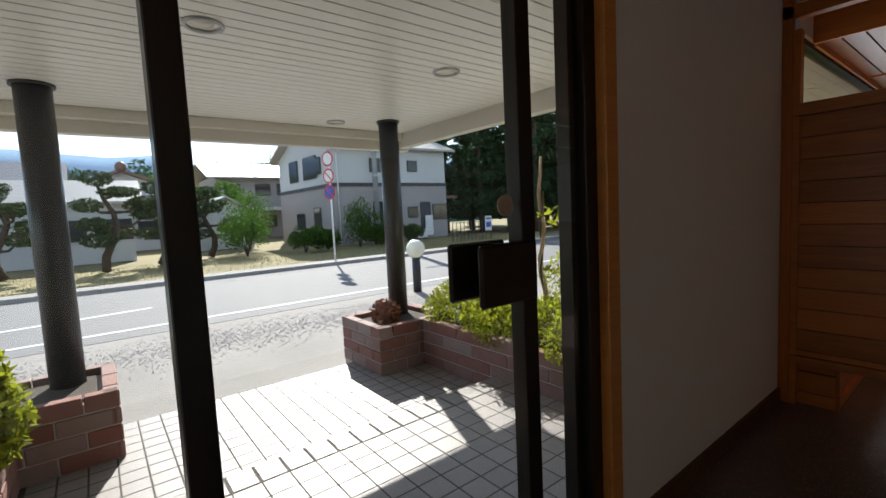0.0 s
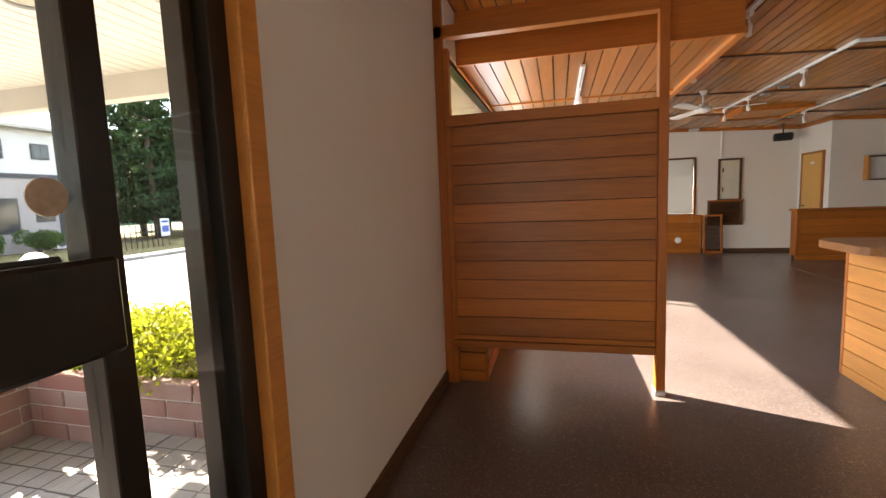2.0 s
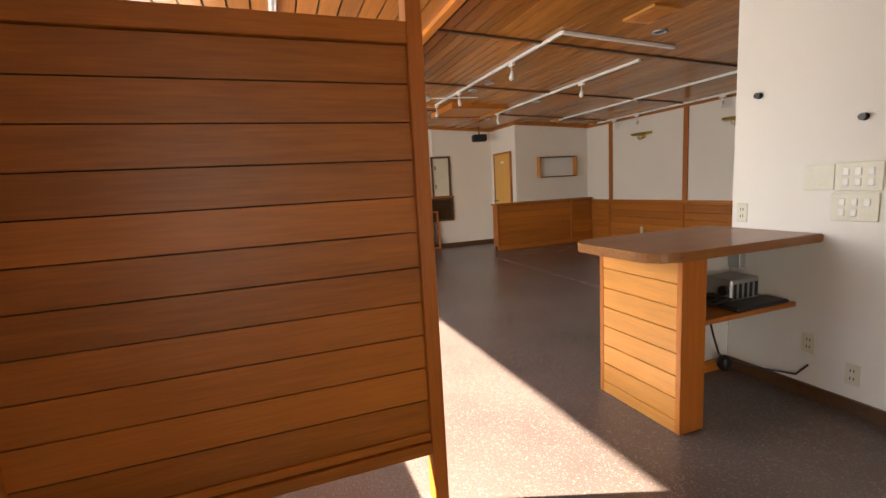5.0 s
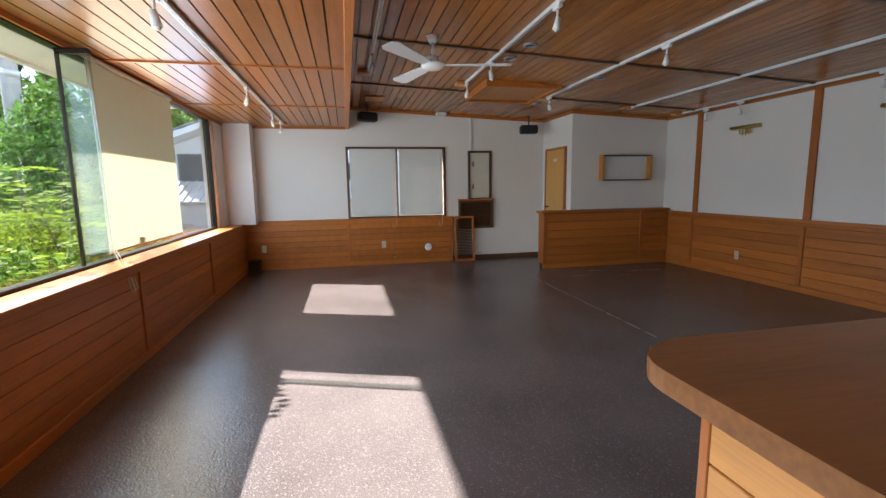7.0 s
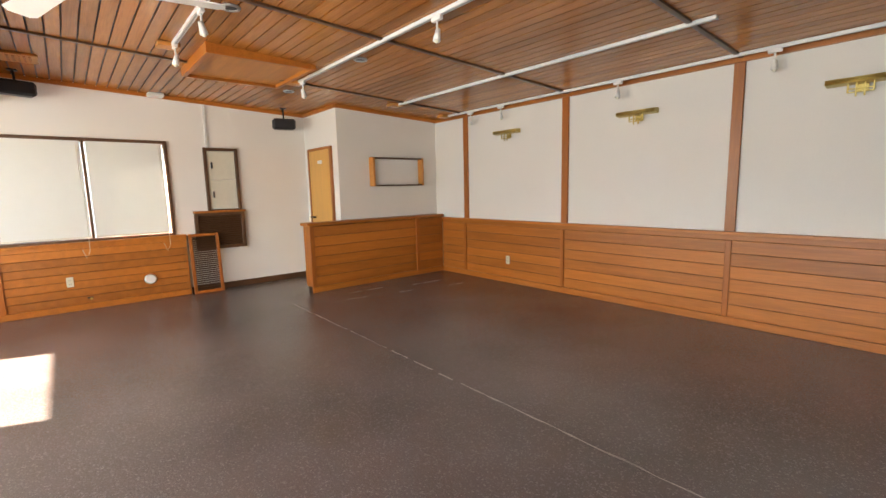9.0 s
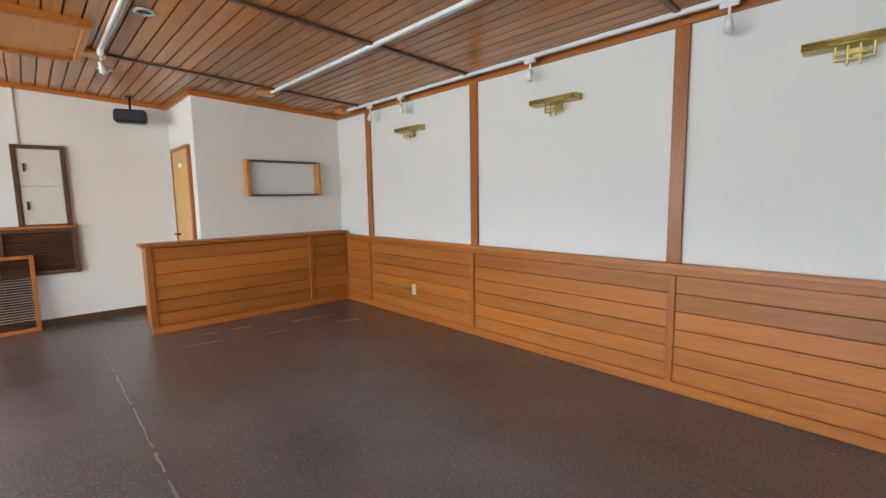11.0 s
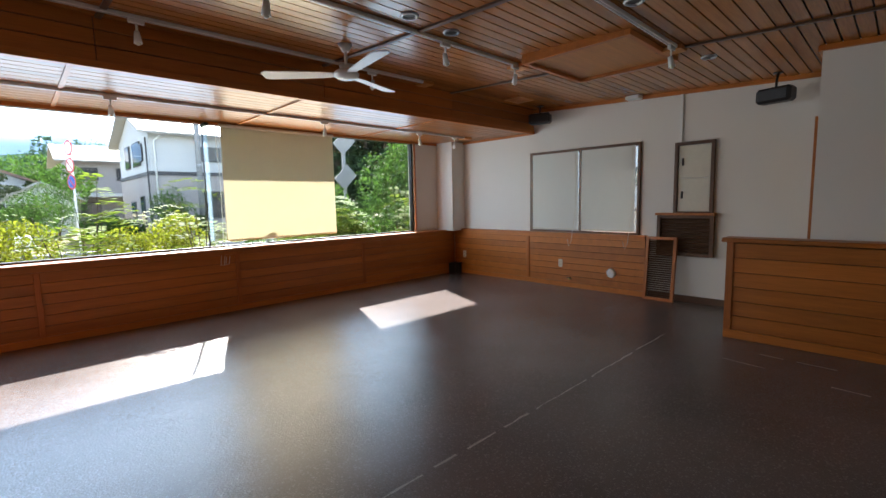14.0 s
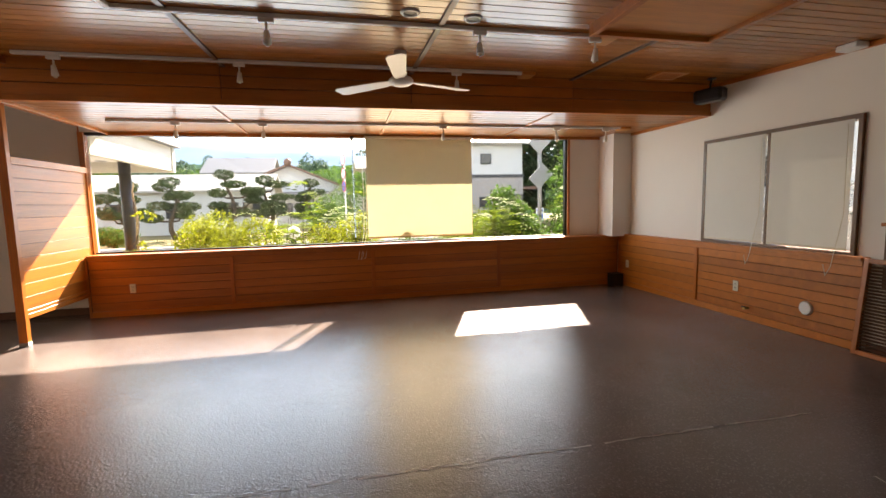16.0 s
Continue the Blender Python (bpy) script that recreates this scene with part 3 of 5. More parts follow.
# ---- partition ----
pt = thing("partition_screen", (3.56, 0.93, 0), "orange boarded wooden partition screen on posts", "partition", rz=-90)
block("post", (0.0, -0.03, 0), (0.06, 0.05, 2.76), wood_z, pt)
block("post", (1.44, -0.03, 0.035), (1.50, 0.05, 2.76), wood_z, pt)
block("post_foot", (1.437, -0.033, 0), (1.503, 0.053, 0.04), steel, pt, "worn metal foot")
block("top_rail", (0.06, -0.03, 1.87), (1.44, 0.05, 1.945), wood_y, pt)
block("bottom_rail", (0.06, -0.03, 0.28), (1.44, 0.05, 0.33), wood_y, pt)
block("bottom_rail", (0.06, -0.018, 0.335), (1.44, 0.038, 0.37), wood_y, pt)
for i in range(11):
    h = (1.87 - 0.37) / 11
    block("board", (0.06, -0.008, 0.37 + i * h + 0.0022), (1.44, 0.028, 0.37 + (i + 1) * h - 0.0022), wood_y, pt, bev=0.001)
block("header", (0.0, -0.03, 2.47), (1.44, 0.05, 2.55), wood_y, pt)
# core in the near-black groove colour, so the joints look shaded
block("core", (0.06, 0.004, 0.36), (1.44, 0.016, 1.88), groove_shade, pt, bev=0)

# ---- peninsula counter ----
ct = thing("peninsula_counter", (3.85, -2.86, 0), "wooden peninsula counter with a rounded worn top", "counter")


def rounded_slab(x0, x1, y0, y1, z0, z1, r):
    bm = bmesh.new()
    pts = [(x0, y0), (x1, y0)]
    for cx, a0 in ((x1 - r, 0), (x0 + r, 90)):
        pts += [(cx + r * math.cos(radians(a0 + k * 10)), y1 - r + r * math.sin(radians(a0 + k * 10))) for k in range(10)]
    lo = [bm.verts.new((x, y, z0)) for x, y in pts]
    hi = [bm.verts.new((x, y, z1)) for x, y in pts]
    bm.faces.new(lo[::-1])
    bm.faces.new(hi)
    for k in range(len(pts)):
        bm.faces.new((lo[k], lo[(k + 1) % len(pts)], hi[(k + 1) % len(pts)], hi[k]))
    bmesh.ops.bevel(bm, geom=[e for e in bm.edges if abs(e.verts[0].co.z - e.verts[1].co.z) < 1e-4], offset=0.006, segments=2, affect="EDGES")
    return bm


part("worktop", rounded_slab(-0.34, 0.37, 0.0, 1.20, 0.93, 0.98, 0.17), counter_wood, ct, "worn brown worktop")
block("end_panel", (-0.27, 0.84, 0.0), (0.31, 0.98, 0.93), pine_x, ct)
for i in range(7):
    block("board", (-0.27, 0.981, 0.07 + i * 0.1225 + 0.003), (0.28, 0.995, 0.07 + (i + 1) * 0.1225 - 0.003), pine_x, ct)
block("corner_post", (-0.30, 0.83, 0), (-0.27, 0.998, 0.93), wood_z, ct)
block("corner_post", (0.28, 0.83, 0), (0.31, 0.998, 0.93), wood_z, ct)
block("base_rail", (-0.27, 0.981, 0), (0.28, 0.998, 0.07), pine_x, ct)
block("back_panel", (0.20, 0.0, 0), (0.24, 0.84, 0.93), white_paint, ct)
block("back_base", (0.18, 0.0, 0), (0.20, 0.84, 0.08), wood_y, ct)
block("shelf", (-0.22, 0.0, 0.53), (0.20, 0.84, 0.56), wood_y, ct, "brown shelf board")

# ---- inner door ----
d2 = thing("door_2", (2.36, -2.90, 0), "pale orange flush wooden door with a dark knob", "door", kind="structure")
block("leaf", (0.03, 0.0, 0.01), (0.74, 0.035, 2.03), door_wood, d2)
block("frame", (0.74, -0.05, 0), (0.78, 0.055, 2.07), wood_z, d2)
block("frame", (0.0, -0.05, 0), (0.03, 0.055, 2.07), wood_z, d2)
block("frame", (0.0, -0.05, 2.03), (0.78, 0.055, 2.07), wood_x, d2)
kn = part("knob", cyl(0.026, 0.032, 0.05, 20), bronze, d2, "dark bronze knob", loc=(0.67, 0.085, 0.93), rot=(-90, 0, 0))
part("rose", cyl(0.03, 0.03, 0.012, 20), bronze, d2, "dark bronze rose", loc=(0.67, 0.04, 0.93), rot=(90, 0, 0))
part("neck", cyl(0.011, 0.011, 0.04, 12), bronze, d2, loc=(0.67, 0.055, 0.93), rot=(90, 0, 0))
# bar-side door in the nib wall
d3 = thing("door_3", (10.36, -4.72, 0), "pale wooden flush door behind the bar", "door", kind="structure")
block("leaf", (0.04, 0.004, 0), (0.74, 0.03, 1.98), door_wood, d3)
block("frame", (0, 0, 0), (0.04, 0.04, 2.02), wood_z, d3)
block("frame", (0.74, 0, 0), (0.78, 0.04, 2.02), wood_z, d3)
block("frame", (0, 0, 1.98), (0.78, 0.04, 2.02), wood_x, d3)
block("handle", (0.60, 0.03, 0.96), (0.72, 0.08, 0.98), bronze, d3, "dark lever handle")
block("name_plate", (0.3, 0.03, 1.78), (0.44, 0.034, 1.83), white_paint, d3, "small white plate")

# inner office window by the entrance
ow = thing("window_3", (0, -2.0, 0), "black framed inner window with grey blinds", "window", kind="structure")
block("frame", (0.52, -0.05, 0.90), (2.325, 0.06, 0.965), bronze, ow, bev=0.006)
block("frame", (0.52, -0.05, 1.565), (2.325, 0.06, 1.63), bronze, ow, bev=0.006)
block("frame", (2.255, -0.05, 0.965), (2.325, 0.06, 1.565), bronze, ow, bev=0.006)
block("frame", (0.52, -0.05, 0.965), (0.6, 0.06, 1.565), bronze, ow, bev=0.006)
block("pane", (0.6, 0.02, 0.965), (2.255, 0.024, 1.565), glass, ow, bev=0)
for i in range(24):
    part("slat", box_mesh(1.65, 0.02, 0.002), steel, ow, loc=(1.428, -0.02, 0.978 + i * 0.0248), rot=(50, 0, 0))
block("backing", (0.58, -0.06, 0.94), (2.28, -0.055, 1.59), steel, ow, bev=0)


# ---- fittings and loose things indoors ----
def spot(x, y, z, tilt, group="track spots"):
    th = thing("track_spotlight", (x, y, z), "small white track spotlight hanging from the rail", "spotlight", group=group)
    block("adapter", (-0.05, -0.015, -0.03), (0.05, 0.015, 0.0), white_paint, th)
    part("stem", cyl(0.008, 0.008, 0.06, 8), white_paint, th, loc=(0, 0, -0.06))
    hd = part("head", cyl(0.028, 0.017, 0.085, 16), white_paint, th, loc=(0, 0, -0.125), rot=(tilt, 0, 0))
    part("bulb", ball(0.018, 12), globe_mat, hd, loc=(0, 0, -0.042))
    return th


def rail(x0, x1, y, z, label="white ceiling track rail for spotlights"):
    th = thing("track_rail", (0, y, z), label, "track rail", group="track rails")
    block("channel", (x0, -0.019, -0.028), (x1, 0.019, 0.0), white_paint, th)
    block("feed_box", (x1 - 0.02, -0.05, -0.036), (x1 + 0.12, 0.12, 0.0), pine_x, th, "pale wooden feed block")
    block("groove", (x0 + 0.02, -0.006, -0.030), (x1 - 0.02, 0.006, -0.0275), steel, th, bev=0)
    return th


for x0, x1, y, xs in ((4.2, 8.75, -1.33, (4.5, 5.97, 8.03)), (5.45, 8.9, -2.55, (6.4, 7.9, 8.85)), (5.9, 9.35, -3.85, (6.9, 9.25)), (5.6, 9.55, -5.35, ()), (4.1, 9.7, -6.38, (4.7, 5.5, 6.9, 8.6, 9.2))):
    rail(x0, x1, y, ceil_z(y) - 0.002)
    for k, x in enumerate(xs):
        spot(x, y, ceil_z(y) - 0.03, 12 * (-1) ** k)
rail(4.3, 10.75, -0.1, LOWZ - 0.001)
for k, x in enumerate((5.0, 5.95, 8.15, 9.75, 10.5)):
    spot(x, -0.1, LOWZ - 0.028, 10 * (-1) ** k, "bay spots")
tr = thing("track_rail", (5.46, -2.55, ceil_z(-3.2) - 0.004), "white cross rail joining two ceiling tracks", "track rail", group="track rails")
part("channel", box_mesh(0.038, 1.32, 0.028, 0.003), white_paint, tr, loc=(0, -0.65, -0.014), rot=(2.63, 0, 0))

# ceiling fan
fan = thing("ceiling_fan", (7.395, -1.834, ceil_z(-1.834)), "white three-bladed ceiling fan", "ceiling fan")
part("canopy", cyl(0.03, 0.06, 0.06, 20), white_paint, fan, loc=(0, 0, -0.03))
part("rod", cyl(0.013, 0.013, 0.16, 12), white_paint, fan, loc=(0, 0, -0.13))
part("motor", ball(0.11, 28, 0.42), white_paint, fan, loc=(0, 0, -0.25))
part("motor_cap", cyl(0.035, 0.06, 0.05, 20), white_paint, fan, loc=(0, 0, -0.205))
for a in (20, 140, 260):
    bm = bmesh.new()
    pts = [(0.09, -0.035), (0.2, -0.058), (0.66, -0.082), (0.705, -0.06), (0.715, 0.04), (0.67, 0.075), (0.2, 0.055), (0.09, 0.035)]
    lo = [bm.verts.new((x, y, -0.004)) for x, y in pts]
    hi = [bm.verts.new((x, y, 0.004)) for x, y in pts]
    bm.faces.new(lo[::-1]), bm.faces.new(hi)
    for k in range(8):
        bm.faces.new((lo[k], lo[(k + 1) % 8], hi[(k + 1) % 8], hi[k]))
    part("blade", bm, white_paint, fan, loc=(0, 0, -0.25), rot=(9, 0, a))
    
# ceiling hatch, vents, detectors
ht = thing("ceiling_hatch", (9.2, -3.25, ceil_z(-3.25)), "framed ceiling hatch with a pale plywood panel", "hatch")
for lo, hi in (((-0.52, -0.5, -0.065), (0.52, -0.455, 0.03)), ((-0.52, 0.455, -0.065), (0.52, 0.5, 0.03)), ((-0.52, -0.455, -0.065), (-0.475, 0.455, 0.03)), ((0.475, -0.455, -0.065), (0.52, 0.455, 0.03))):
    block("frame", lo, hi, wood_x, ht)
block("panel", (-0.475, -0.455, -0.035), (0.475, 0.455, -0.02), pine_x, ht, "pale plywood panel")
for x, y in ((10.35, -1.5), (4.9, -3.0)):
    vt = thing("ceiling_vent", (x, y, ceil_z(y)), "pale wooden framed ceiling vent", "vent", group="ceiling vents")
    block("frame", (-0.17, -0.14, -0.022), (0.17, 0.14, 0.0), pine_x, vt)
    for k in range(5):
        block("slat", (-0.12, -0.09 + k * 0.04, -0.028), (0.12, -0.07 + k * 0.04, -0.018), wood_x, vt)
for x, y in ((7.35, -2.75), (8.2, -3.98), (9.9, -3.95), (7.8, -2.72), (5.2, -3.4)):
    dn = thing("downlight", (x, y, ceil_z(y)), "small round chrome ceiling downlight", "downlight", group="small downlights")
    part("ring", tube([(0.055 * math.cos(k * math.pi / 10), 0.055 * math.sin(k * math.pi / 10), -0.004) for k in range(21)], 0.012, 6), steel, dn)
    part("lens", cyl(0.045, 0.045, 0.006, 20), black_plastic, dn, loc=(0, 0, -0.003))

# loudspeakers on brackets
for y, z, a in ((-1.42, 2.53, 18), (-4.28, 2.36, -14)):
    sp = thing("loudspeaker", (10.98, y, z), "black loudspeaker on a ceiling bracket", "loudspeaker", group="hanging speakers", rz=a)
    block("cabinet", (-0.08, -0.16, -0.075), (0.08, 0.16, 0.075), black_plastic, sp, bev=0.025)
    block("grille", (-0.088, -0.135, -0.055), (-0.078, 0.135, 0.055), black_plastic, sp, bev=0.004)
    part("bracket", tube([(0, 0, 0.07), (0, 0, 0.12), (0.03, 0, ceil_z(y) - z)], 0.012, 8), black_plastic, sp)
    part("plate", cyl(0.045, 0.045, 0.012, 16), black_plastic, sp, loc=(0.03, 0, ceil_z(y) - z - 0.006))

# brass wall lamps
for x in (8.57, 6.72, 4.95):
    sc = thing("wall_lamp", (x, BACK, 2.12), "brass trough wall lamp with a lattice bracket", "wall lamp", group="brass wall lamps")
    bm = bmesh.new()
    prof = [(0.012, 0.032), (0.10, 0.026), (0.116, 0.0), (0.10, -0.014), (0.04, -0.022), (0.012, -0.022)]
    ra, rb_ = ([bm.verts.new((s, a, b)) for a, b in prof] for s in (-0.21, 0.21))
    bm.faces.new(ra), bm.faces.new(rb_[::-1])
    for k in range(6):
        bm.faces.new((ra[k], rb_[k], rb_[(k + 1) % 6], ra[(k + 1) % 6]))
    bmesh.ops.recalc_face_normals(bm, faces=bm.faces[:])
    part("shade", bm, brass, sc, "ribbed brass trough")
    for z in (0.022, 0.006, -0.009):
        part("rib", tube([(-0.212, 0.113 - abs(z) * 0.4, z), (0.212, 0.113 - abs(z) * 0.4, z)], 0.0045, 6), brass, sc)
    block("wall_plate", (-0.04, 0.0, -0.075), (0.04, 0.012, -0.02), brass, sc)
    for dx in (-0.075, -0.025, 0.025, 0.075):
        block("bar", (dx - 0.006, 0.07, -0.12 if abs(dx) < 0.05 else -0.085), (dx + 0.006, 0.082, -0.012), brass, sc)
    for z in (-0.06, -0.085):
        block("bar", (-0.08, 0.068, z - 0.005), (0.08, 0.084, z + 0.005), brass, sc)

# recessed display frame on the nib wall
rc = thing("display_frame", (10.2, -5.70, 1.64), "shallow wooden display frame on the white wall", "wall shelf")
block("side", (-0.11, 0.435, -0.215), (0.0, 0.475, 0.215), pine_x, rc)
block("side", (-0.11, -0.475, -0.215), (0.0, -0.435, 0.215), pine_x, rc)
block("top", (-0.11, -0.435, 0.195), (0.0, 0.435, 0.215), dark_wood, rc)
block("bottom", (-0.11, -0.435, -0.215), (0.0, 0.435, -0.195), dark_wood, rc)
block("back", (-0.012, -0.435, -0.195), (-0.004, 0.435, 0.195), white_paint, rc)

# panel box, louvred niche and loose screen on the end wall
pb = thing("fuse_cabinet", (FAR, -3.45, 1.56), "white two-door wall cabinet in a dark wooden frame", "wall cabinet")
for lo, hi in (((-0.04, 0.185, -0.45), (0, 0.225, 0.45)), ((-0.04, -0.225, -0.45), (0, -0.185, 0.45)), ((-0.04, -0.185, 0.41), (0, 0.185, 0.45)), ((-0.04, -0.185, -0.45), (0, 0.185, -0.41))):
    block("frame", lo, hi, dark_wood, pb)
for z0, z1 in ((0.01, 0.405), (-0.405, 0.0)):
    dr = block("door", (-0.02, -0.18, z0), (-0.004, 0.18, z1), plastic, pb, "off-white door")
    part("handle", box_mesh(0.02, 0.022, 0.09, 0.004), black_plastic, dr, "black handle", loc=(-0.015, 0.13, 0.0))
vb = thing("louvre_niche", (FAR, -3.37, 0.85), "dark louvred wooden niche on the wall", "louvre")
for lo, hi in (((-0.06, 0.285, -0.26), (0, 0.33, 0.26)), ((-0.06, -0.33, -0.26), (0, -0.285, 0.26)), ((-0.06, -0.285, 0.215), (0, 0.285, 0.26)), ((-0.06, -0.285, -0.26), (0, 0.285, -0.215))):
    block("frame", lo, hi, dark_wood, vb)
block("back", (-0.012, -0.285, -0.215), (-0.004, 0.285, 0.215), dark_wood, vb, bev=0)
for k in range(14):
    part("slat", box_mesh(0.035, 0.57, 0.006), dark_wood, vb, loc=(-0.03, 0, -0.2 + k * 0.031), rot=(0, 35, 0))
block("ledge", (-0.1, -0.34, 0.255), (0.0, 0.34, 0.285), wood_y, vb)
lv = thing("louvre_screen", (11.19, -3.12, 0.0), "loose louvred wooden screen leaning on the wall", "screen")
for lo, hi in (((-0.02, 0.15, 0.0), (0.02, 0.19, 0.83)), ((-0.02, -0.19, 0.0), (0.02, -0.15, 0.83)), ((-0.02, -0.15, 0.79), (0.02, 0.15, 0.83)), ((-0.02, -0.15, 0.0), (0.02, 0.15, 0.04))):
    block("frame", lo, hi, wood_z, lv)
for k in range(26):
    part("slat", box_mesh(0.03, 0.30, 0.005), dark_wood, lv, loc=(0, 0, 0.06 + k * 0.028), rot=(0, 35, 0))
lv.matrix_basis = pose(11.13, -3.12, 0.0, 0, 6, 0)
solid("conduit", [((FAR - 0.02, -3.30, 2.02), (FAR, -3.27, 2.64))], white_paint, "thin white cable conduit on the wall", "conduit", "")
sm = thing("smoke_detector", (FAR - 0.1, -2.72, ceil_z(-2.72)), "small white ceiling sensor box", "detector")
block("case", (-0.07, -0.09, -0.05), (0.07, 0.09, 0), white_paint, sm, bev=0.01)


def outlet(x, y, z, rz, label="cream double wall outlet", name="wall_outlet"):
    th = thing(name, (x, y, z), label, "outlet", group="wall outlets", rz=rz)
    block("plate", (-0.035, -0.008, -0.06), (0.035, 0.0, 0.06), plastic, th)
    for dz in (-0.022, 0.022):
        for dx in (-0.008, 0.008):
            block("slot", (dx - 0.002, -0.0095, dz - 0.008), (dx + 0.002, -0.0075, dz + 0.008), black_plastic, th, bev=0)
    return th


outlet(8.56, BACK + 0.05, 0.33, 180)
outlet(4.35, BACK + 0.05, 0.33, 180)
outlet(11.22, -1.64, 0.36, -90)
outlet(11.22, 0.38, 0.36, -90)
outlet(4.1, 0.64, 0.36, 0)
outlet(3.33, -2.86, 0.22, 180)
outlet(3.55, -2.86, 0.33, 180)
outlet(3.98, -2.86, 1.08, 180, "cream plastic wall light switch", "wall_switch")
rv = thing("round_vent_cap", (11.215, -2.45, 0.28), "round white plastic vent cap", "vent")
part("cap", cyl(0.07, 0.055, 0.02, 28), white_paint, rv, loc=(-0.01, 0, 0), rot=(0, -90, 0))
tp = thing("gas_tap", (11.21, -1.82, 0.14), "small brass gas tap at the panelling", "tap")
part("pipe", cyl(0.014, 0.014, 0.06, 12), brass, tp, loc=(-0.03, 0, 0), rot=(0, 90, 0))
part("lever", box_mesh(0.015, 0.06, 0.02, 0.003), black_plastic, tp, loc=(-0.05, 0.01, 0.012))
cb = thing("small_black_box", (11.10, 0.52, 0.0), "small black box standing in the corner", "box")
block("case", (-0.09, -0.09, 0), (0.09, 0.09, 0.18), black_plastic, cb, bev=0.01)
block("lid", (-0.095, -0.095, 0.18), (0.095, 0.095, 0.195), black_plastic, cb)

# switch panels on the door wall
for x, z, n, lab in ((3.365, 1.29, 3, "cream six-gang switch panel"), (3.375, 1.13, 3, "cream five-gang light switch panel")):
    sw = thing("switch_panel", (x, -2.86, z), lab, "switch", group="switch panels", rz=180)
    block("plate", (-0.105, -0.01, -0.075), (0.105, 0.0, 0.075), plastic, sw)
    for i in range(3):
        for j in range(2):
            if z > 1.2 or (i < 2 or j):
                block("switch", (-0.07 + i * 0.055, -0.016, -0.05 + j * 0.055), (-0.04 + i * 0.055, -0.009, -0.01 + j * 0.055), white_paint, sw)
bl = thing("blank_plate", (3.55, -2.86, 1.29), "plain grey cover plate on the wall", "cover plate", rz=180)
block("plate", (-0.075, -0.006, -0.07), (0.075, 0, 0.07), plastic, bl)
for x, z in ((3.90, 1.80), (3.36, 1.59)):
    hk = thing("wall_hook", (x, -2.86, z), "small dark wall hook", "hook", group="wall hooks")
    part("peg", cyl(0.012, 0.018, 0.03, 12), bronze, hk, loc=(0, 0.015, 0), rot=(-90, 0, 0))
    part("base", cyl(0.02, 0.02, 0.006, 14), bronze, hk, loc=(0, 0.003, 0), rot=(90, 0, 0))

# on the counter's shelf
tr_ = thing("transformer_unit", (3.86, -2.62, 0.56), "grey electrical unit with dark cables on the shelf", "device")
block("case", (-0.09, -0.12, 0.0), (0.09, 0.12, 0.15), steel, tr_, bev=0.01)
for k in range(5):
    block("fin", (-0.094, -0.1 + k * 0.045, 0.03), (-0.088, -0.08 + k * 0.045, 0.12), black_plastic, tr_, bev=0)
part("dial", cyl(0.03, 0.03, 0.03, 16), black_plastic, tr_, loc=(-0.05, 0.13, 0.08), rot=(90, 0, 0))
cbn = thing("cable_bundle", (3.85, -2.35, 0.56), "tangled black cables on the shelf", "cables")
for k in range(6):
    part("cable", tube([(0.08 * math.cos(q * 0.9 + k), 0.20 * math.sin(q * 0.7 + k * 1.7), 0.008 + 0.01 * (k % 3) + 0.02 * abs(math.sin(q + k))) for q in range(12)], 0.007, 6), black_plastic, cbn)
kbd = thing("black_tray", (3.70, -2.58, 0.56), "flat black plastic tray on the shelf", "tray")
block("body", (-0.07, -0.22, 0), (0.07, 0.2, 0.025), black_plastic, kbd, bev=0.008)
hc_ = thing("hanging_cable", (3.9, -2.68, 0.0), "black cable hanging below the shelf to a plug", "cable")
part("cable", tube([(-0.12, 0.35, 0.53), (-0.08, 0.25, 0.36), (0.0, 0.1, 0.2), (0.02, 0.02, 0.14), (-0.1, -0.1, 0.1), (-0.3, -0.16, 0.12), (-0.36, -0.165, 0.2)], 0.006, 6), black_plastic, hc_)
part("plug", ball(0.045, 16, 1.2), black_plastic, hc_, loc=(0.02, 0.02, 0.11))
bx = thing("junction_box", (4.0, -2.84, 0.82), "grey junction box under the worktop", "junction box")
block("case", (-0.05, -0.02, -0.1), (0.03, 0.03, 0.1), steel, bx, bev=0.004)

# worn seam and scuffs on the floor, slightly proud of it
def scuff_patch(points, w, seed):
    rgs = random.Random(seed)
    bm = bmesh.new()
    prev = None
    for k in range(len(points) - 1):
        (xa, ya), (xb, yb) = points[k], points[k + 1]
        n = max(2, int(math.hypot(xb - xa, yb - ya) / 0.08))
        for q in range(n + 1):
            f = q / n
            x, y = xa + (xb - xa) * f, ya + (yb - ya) * f
            l = math.hypot(xb - xa, yb - ya)
            nx, ny = -(yb - ya) / l, (xb - xa) / l
            ww = w * rgs.uniform(0.25, 1.0)
            o = rgs.uniform(-0.3, 0.3) * w
            a, b = (bm.verts.new((x + nx * (o + s * ww), y + ny * (o + s * ww), 0.0015)) for s in (-0.5, 0.5))
            if prev and rgs.random() > 0.08:
                bm.faces.new((prev[0], a, b, prev[1]))
            prev = (a, b)
    me = to_mesh("floor_wear", bm)
    me.materials.append(scuff)
    tagged(new("floor_wear", me), "pale worn seam and scuffs on the floor", "floor wear", "", "structure")


scuff_patch([(4.2, -3.68), (9.7, -3.71)], 0.02, 1)
for k, (x, y, l) in enumerate(((9.6, -5.0, 0.5), (9.4, -5.9, 0.5), (9.15, -5.3, 0.3), (9.0, -6.0, 0.25), (9.3, -4.6, 0.3))):
    scuff_patch([(x, y), (x + 0.04, y + l)], 0.025, 10 + k)


